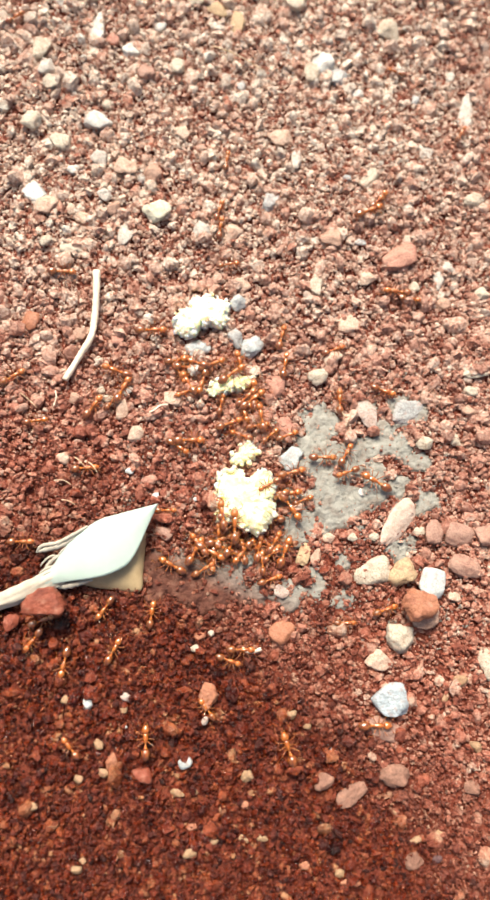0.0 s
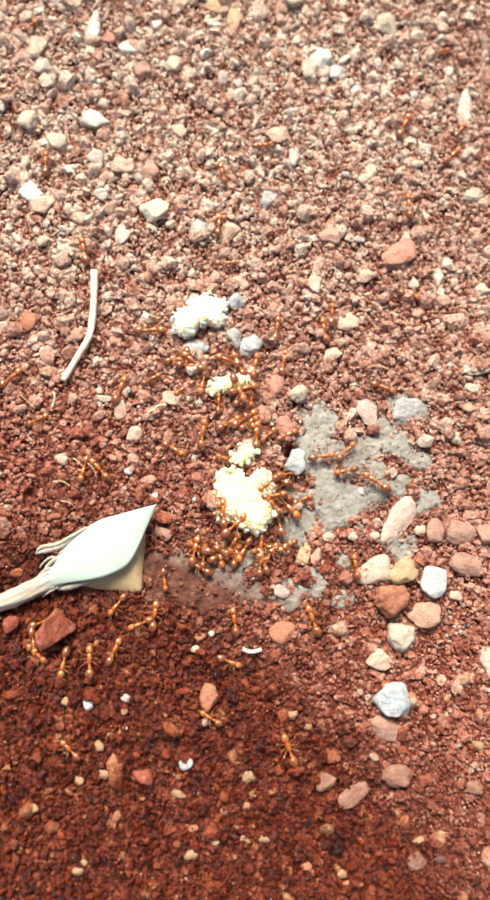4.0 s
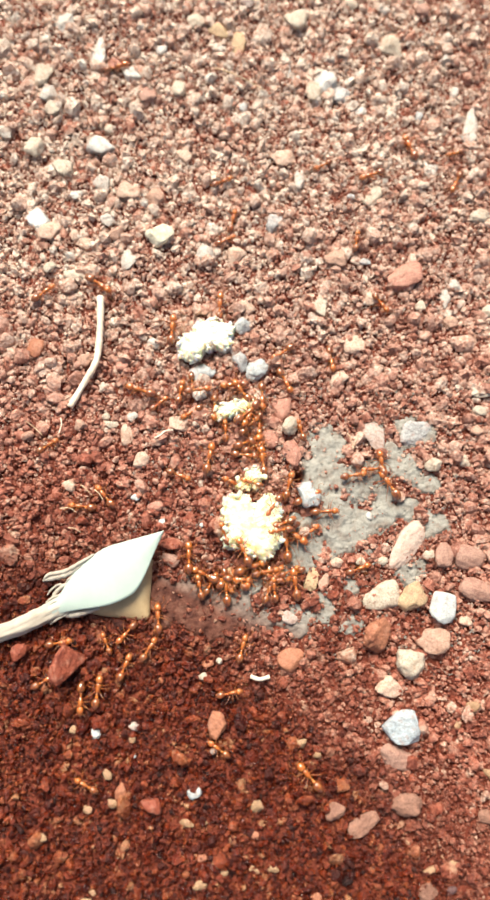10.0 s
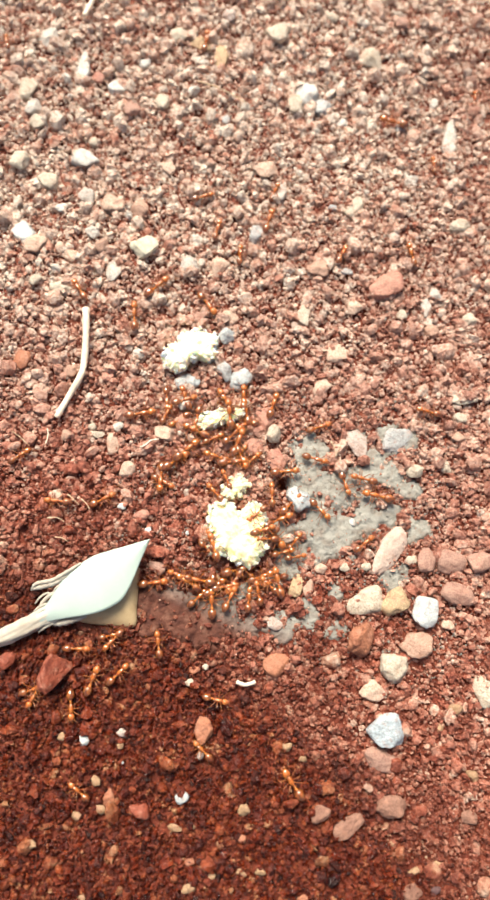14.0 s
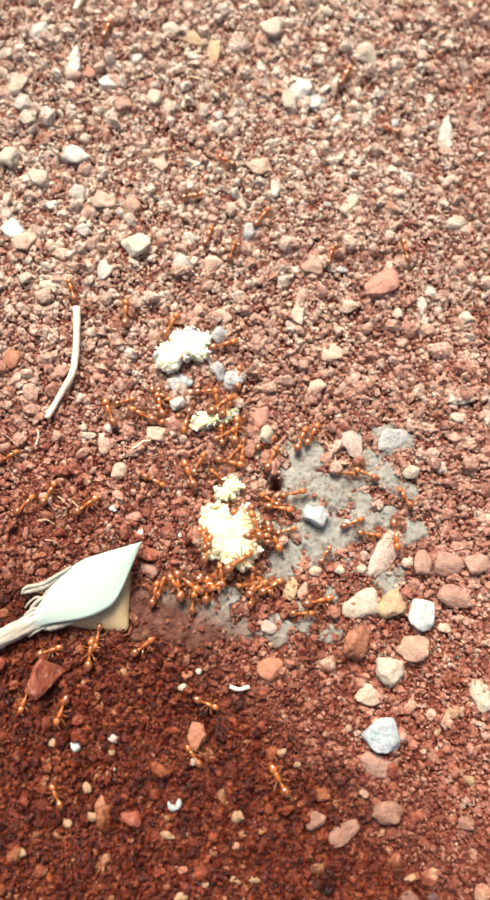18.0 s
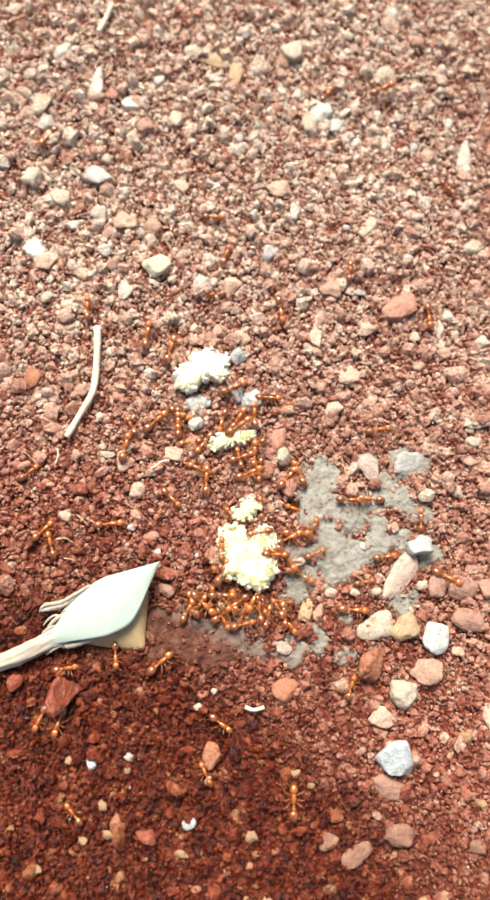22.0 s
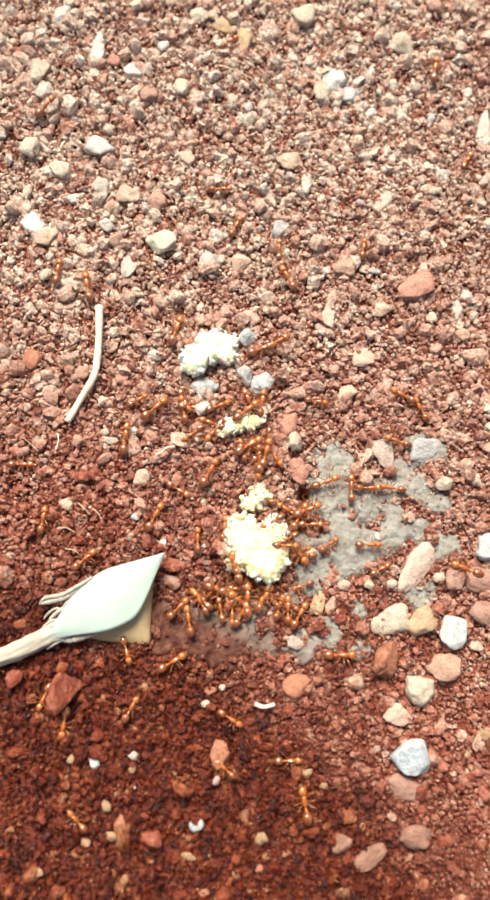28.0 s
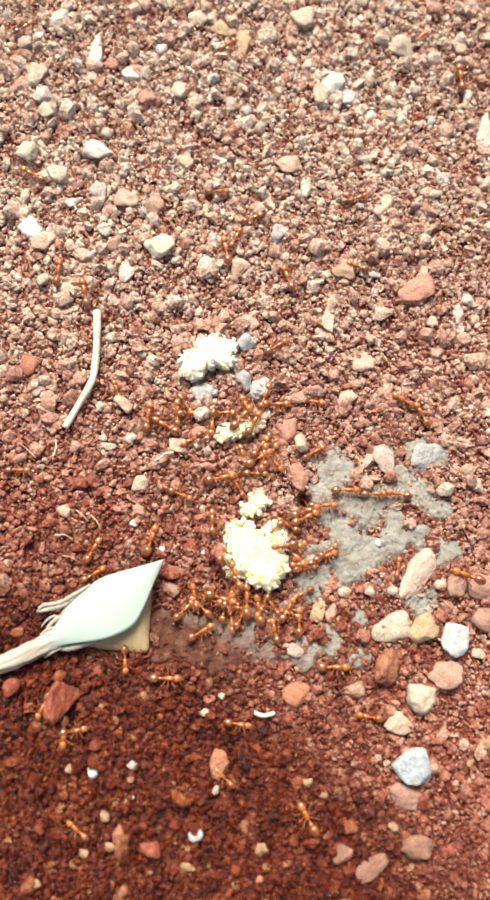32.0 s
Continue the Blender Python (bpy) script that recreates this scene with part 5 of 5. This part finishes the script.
ant_way((0, 1.8, -23.7, 120), (11, 2.3, -24.0, 140), (20, 1.5, -23.3, 105), (32, 2.0, -23.6, 130))
ant_way((0, 3.9, -17.2, -170), (11, 4.4, -17.5, -150), (20, 3.6, -16.8, -185), (32, 4.1, -17.1, -160))
ant_way((0, 4.5, -14.3, 160), (11, 5.0, -14.6, 180), (20, 4.2, -13.9, 145), (32, 4.7, -14.2, 170))
ant_way((0, -3.8, -9.9, 21), (11, -3.3, -10.2, 41), (20, -4.1, -9.5, 6), (32, -3.6, -9.8, 31))
ant_way((0, 2.9, -11.5, 150), (11, 3.4, -11.8, 170), (20, 2.6, -11.1, 135), (32, 3.1, -11.4, 160))
ant_way((0, -4.9, 2.9, -20), (11, -4.4, 2.6, -0), (20, -5.2, 3.3, -35), (32, -4.7, 3.0, -10))
ant_way((0, -0.6, 3.7, -90), (11, -0.1, 3.4, -70), (20, -0.9, 4.1, -105), (32, -0.4, 3.8, -80))
ant_way((0, -5.8, -21.3, 30), (11, -5.3, -21.6, 50), (20, -6.1, -20.9, 15), (32, -5.6, -21.2, 40))
ant_way((0, 0.4, -22.7, 80), (11, 0.9, -23.0, 100), (20, 0.1, -22.3, 65), (32, 0.6, -22.6, 90))
ant_way((0, 2.7, -22.5, 59), (11, 3.2, -22.8, 79), (20, 2.4, -22.1, 44), (32, 2.9, -22.4, 69))
ant_way((0, 5.2, -23.1, 130), (11, 5.7, -23.4, 150), (20, 4.9, -22.7, 115), (32, 5.4, -23.0, 140))
ant_way((0, -5.7, -23.4, -20), (11, -5.2, -23.7, 0), (20, -6.0, -23.0, -35), (32, -5.5, -23.3, -10))
ant_way((0, -3.4, -21.7, 80), (11, -2.9, -22.0, 100), (20, -3.7, -21.3, 65), (32, -3.2, -21.6, 90))
ant_way((0, 6.2, -17.8, -180), (11, 6.7, -18.1, -160), (20, 5.9, -17.4, -195), (32, 6.4, -17.7, -170))
ant_way((0, 6.7, -20.2, 170), (11, 7.2, -20.5, 190), (20, 6.4, -19.8, 155), (32, 6.9, -20.1, 180))
ant_way((0, 5.5, -15.4, -160), (11, 6.0, -15.7, -140), (20, 5.2, -15.0, -175), (32, 5.7, -15.3, -150))
ant_way((0, -3.9, -16.2, 10), (11, -3.4, -16.5, 30), (20, -4.2, -15.8, -5), (32, -3.7, -16.1, 20))
ant_way((0, -4.2, -18.6, -10), (11, -3.7, -18.9, 10), (20, -4.5, -18.2, -25), (32, -4.0, -18.5, 0))
ant_way((0, -9.0, 2.3, 22), (11, -8.5, 2.0, 42), (20, -9.3, 2.7, 7), (32, -8.8, 2.4, 32))
ant_way((0, -10.1, 0.8, 62), (11, -9.6, 0.5, 82), (20, -10.4, 1.2, 47), (32, -9.9, 0.9, 72))
ant_way((0, 0.9, 2.4, -159), (11, 1.4, 2.1, -139), (20, 0.6, 2.8, -174), (32, 1.1, 2.5, -149))
ant_way((0, -25.6, -35.7, 20), (11, -25.2, -36.0, 40), (20, -25.9, -35.3, 5), (32, -25.4, -35.6, 30))
ant_way((0, -24.4, -49.0, 83), (11, -24.0, -49.3, 103), (20, -24.7, -48.6, 68), (32, -24.2, -48.9, 93))
ant_way((0, 7.5, -48.7, 89), (11, 7.9, -49.0, 109), (20, 7.2, -48.3, 74), (32, 7.7, -48.6, 99))
ant_way((0, -1.8, -38.5, 90), (11, -1.4, -38.8, 110), (20, -2.1, -38.1, 75), (32, -1.6, -38.4, 100))
ant_way((0, -4.6, -42.5, 80), (11, -4.2, -42.8, 100), (20, -4.9, -42.1, 65), (32, -4.4, -42.4, 90))

# the crowd between and around the crumbs: middle and half widths of each knot in mm, how many
for mx, my, rx, ry, many in ((2.0, -5.0, 5.0, 3.0, 5), (5.5, -19.0, 1.8, 3.0, 2), (-6.0, 4.2, 5.0, 1.8, 2), (-21.0, -33.0, 5.0, 2.0, 2)):
    for _ in range(many):
        x, y, h = mx + rx * picks.uniform(-1, 1), my + ry * picks.uniform(-1, 1), picks.uniform(0, 360)
        ant_way(*((t, x + picks.gauss(0, 0.9), y + picks.gauss(0, 0.9), h + picks.uniform(-30, 30)) for t in (0, 9, 21, 32)))


# ---- what moves ----
def turned(a, b):
    """The turn nearest to a that faces as b does."""
    return a + (b - a + 180) % 360 - 180


def rows_of(way, rng):
    """Rows for walk() along an ant's way, and the spans in which it walks."""
    rows, spans = [], []
    t, x, y, h = way[0]

    def put(t, x, y, h, sway=1.0):
        if not rows or t > rows[-1][0] + 0.07:
            rows.append((round(t, 2), pose(x * MM, y * MM, stand(x, y), rng.gauss(0, 2) * sway, rng.gauss(0, 3) * sway, h)))

    put(t, x, y, h)
    for t1, x1, y1, h1 in way[1:]:
        far = math.hypot(x1 - x, y1 - y)
        if far < 1.0:
            u = t + rng.uniform(0.7, 1.4)
            h1 = turned(h, h1)
            while u < t1 - 0.5:
                k = (u - t) / (t1 - t)
                put(u, x + (x1 - x) * k + rng.gauss(0, 0.15), y + (y1 - y) * k + rng.gauss(0, 0.15), h + (h1 - h) * k + rng.gauss(0, 7))
                u += rng.uniform(0.7, 1.4)
            put(t1, x1, y1, h1)
        else:
            need = max(0.6, far / rng.uniform(4.5, 8.0))
            spare = t1 - t - need - 1.4
            if spare < 0:
                need, spare = max(0.5, t1 - t - 1.4), 0.0
            start = t + 0.5 + spare * rng.random()
            u = t + 1.0
            while u < start - 0.6:
                put(u, x + rng.gauss(0, 0.15), y + rng.gauss(0, 0.15), h + rng.gauss(0, 7))
                u += rng.uniform(0.8, 1.5)
            go = turned(h, math.degrees(math.atan2(y1 - y, x1 - x)))
            put(start - 0.25, x, y, h + (go - h) * 0.45)
            put(start, x, y, h + (go - h) * 0.9)
            steps = max(2, int(need / 0.4))
            side = rng.uniform(-0.12, 0.12) * far
            for k in range(1, steps):
                q = k / steps
                off = side * math.sin(math.pi * q)
                dx, dy = (x1 - x) / far, (y1 - y) / far
                put(start + need * q, x + (x1 - x) * q - dy * off, y + (y1 - y) * q + dx * off, go + math.degrees(math.atan2(side * math.pi * math.cos(math.pi * q), far)) + rng.gauss(0, 4))
            end = start + need
            put(end, x1, y1, go)
            spans.append((start, end))
            h1 = turned(go, h1)
            put(end + 0.22, x1, y1, go + (h1 - go) * 0.4)
            put(end + 0.44, x1, y1, go + (h1 - go) * 0.75)
            u = end + 1.3
            while u < t1 - 0.5:
                put(u, x1 + rng.gauss(0, 0.15), y1 + rng.gauss(0, 0.15), h1 + rng.gauss(0, 7))
                u += rng.uniform(0.8, 1.5)
            put(t1, x1, y1, h1)
        t, x, y, h = t1, x1, y1, h1
    if rows[-1][0] < 32.0:
        rows.append((32.0, rows[-1][1]))
    return rows, spans


def swing_legs(ob, spans):
    """Tripod gait of the six legs in the spans in which the ant walks."""
    legs = [o for o in ob.children if o.name.startswith("leg")]
    for n, leg in enumerate(legs):
        base = leg.matrix_basis.copy()
        sign = 1 if n in (0, 3, 4) else -1
        rows = [(0.0, base)]
        for a, b in spans:
            u, k = max(a, rows[-1][0] + 0.1), 0
            while u < b:
                rows.append((u, base @ pose(0, 0, 0, 0, 0, 17 * sign * (1 if k % 2 else -1))))
                u, k = u + 0.17, k + 1
            rows.append((u, base))
        if rows[-1][0] < 32.0:
            rows.append((32.0, base))
        walk(leg, rows)


def drag(ob, points, rolls=0.0):
    """A stone that is dragged from place to place: seconds, x, y in mm and height over the soil."""
    turn = ob.matrix_world.to_euler().z
    lift = ob.matrix_world.translation.z / MM - height(points[0][1], points[0][2])
    rows = [(t, pose(x * MM, y * MM, (height(x, y) + lift + up) * MM, rolls * n, rolls * 0.6 * n, math.degrees(turn) + 9 * n)) for n, (t, x, y, up) in enumerate(points)]
    walk(ob, rows)


def motions():
    rng = random.Random(17)
    for ob, way in ants:
        rows, spans = rows_of(way, rng)
        walk(ob, rows)
        if sum(b - a for a, b in spans) > 2.5:
            swing_legs(ob, spans)
    drag(white_stone, (
        (0, 6.8, -9.5, 1.2), (1, 7.0, -10.0, 0.8), (2, 7.1, -9.9, 0.6), (5, 7.9, -10.5, 0.2), (6, 8.4, -10.3, 0), (8, 8.5, -10.0, 0), (9, 8.0, -12.0, 0),
        (10, 8.2, -11.5, 0), (12, 9.0, -11.3, 0), (14, 9.0, -11.0, 0), (15, 9.0, -10.7, 0), (17.5, 11.6, -12.1, 0), (18, 12.2, -13.1, 0), (19, 14.2, -13.4, 0),
        (20, 16.4, -13.2, 0), (21, 19.2, -14.8, 0.5), (22, 24.9, -14.3, 0.5), (23, 25.8, -14.5, 0), (24, 26.0, -14.4, 0),
        (25, 27.9, -15.0, 0), (25.5, 28.3, -15.4, 0), (27.5, 31.0, -15.5, 0), (29, 34.0, -16.0, 0), (32, 37.0, -16.5, 0)), 1)
    drag(cream_stone, ((0, 10.8, 2.7, 0), (2, 11.0, 2.9, 0), (3.5, 9.0, 1.0, 0.2), (5, 6.5, -1.9, 0.3), (6, 6.0, -1.8, 0.3), (9, 5.8, -1.5, 0.2), (13, 5.8, -1.4, 0.2), (23, 5.6, -1.5, 0.2), (28, 5.7, -1.3, 0.2), (32, 6.6, -0.8, 0.2)), 6)
    drag(orange_stone, ((0, 24.2, -30.0, 1.8), (2, 22.6, -29.4, 1.5), (3.5, 21.0, -29.4, 0.8), (5, 19.5, -29.7, 0.2), (6, 19.0, -30.3, 0), (9, 17.3, -30.6, 0), (32, 17.3, -30.5, 0)), 8)
    drag(red_stone, ((0, -26.4, -30.6, 2.4), (0.8, -35.0, -32.5, 0.6), (1.2, -35.0, -32.5, 0.6), (2, -26.2, -32.0, 0.8), (4, -25.2, -34.0, 0.2), (6, -24.7, -34.8, 0), (32, -24.7, -34.8, 0)), 6.7)
    drag(tan_stone, ((0, -17.7, -2.9, 0), (22, -17.8, -2.3, 0), (28, -16.8, -1.8, 0), (29, -16.9, -1.6, 0.2), (30.5, -17.4, 1.4, 0.5), (32, -18.1, 4.6, 0.5)), 5)


motions()
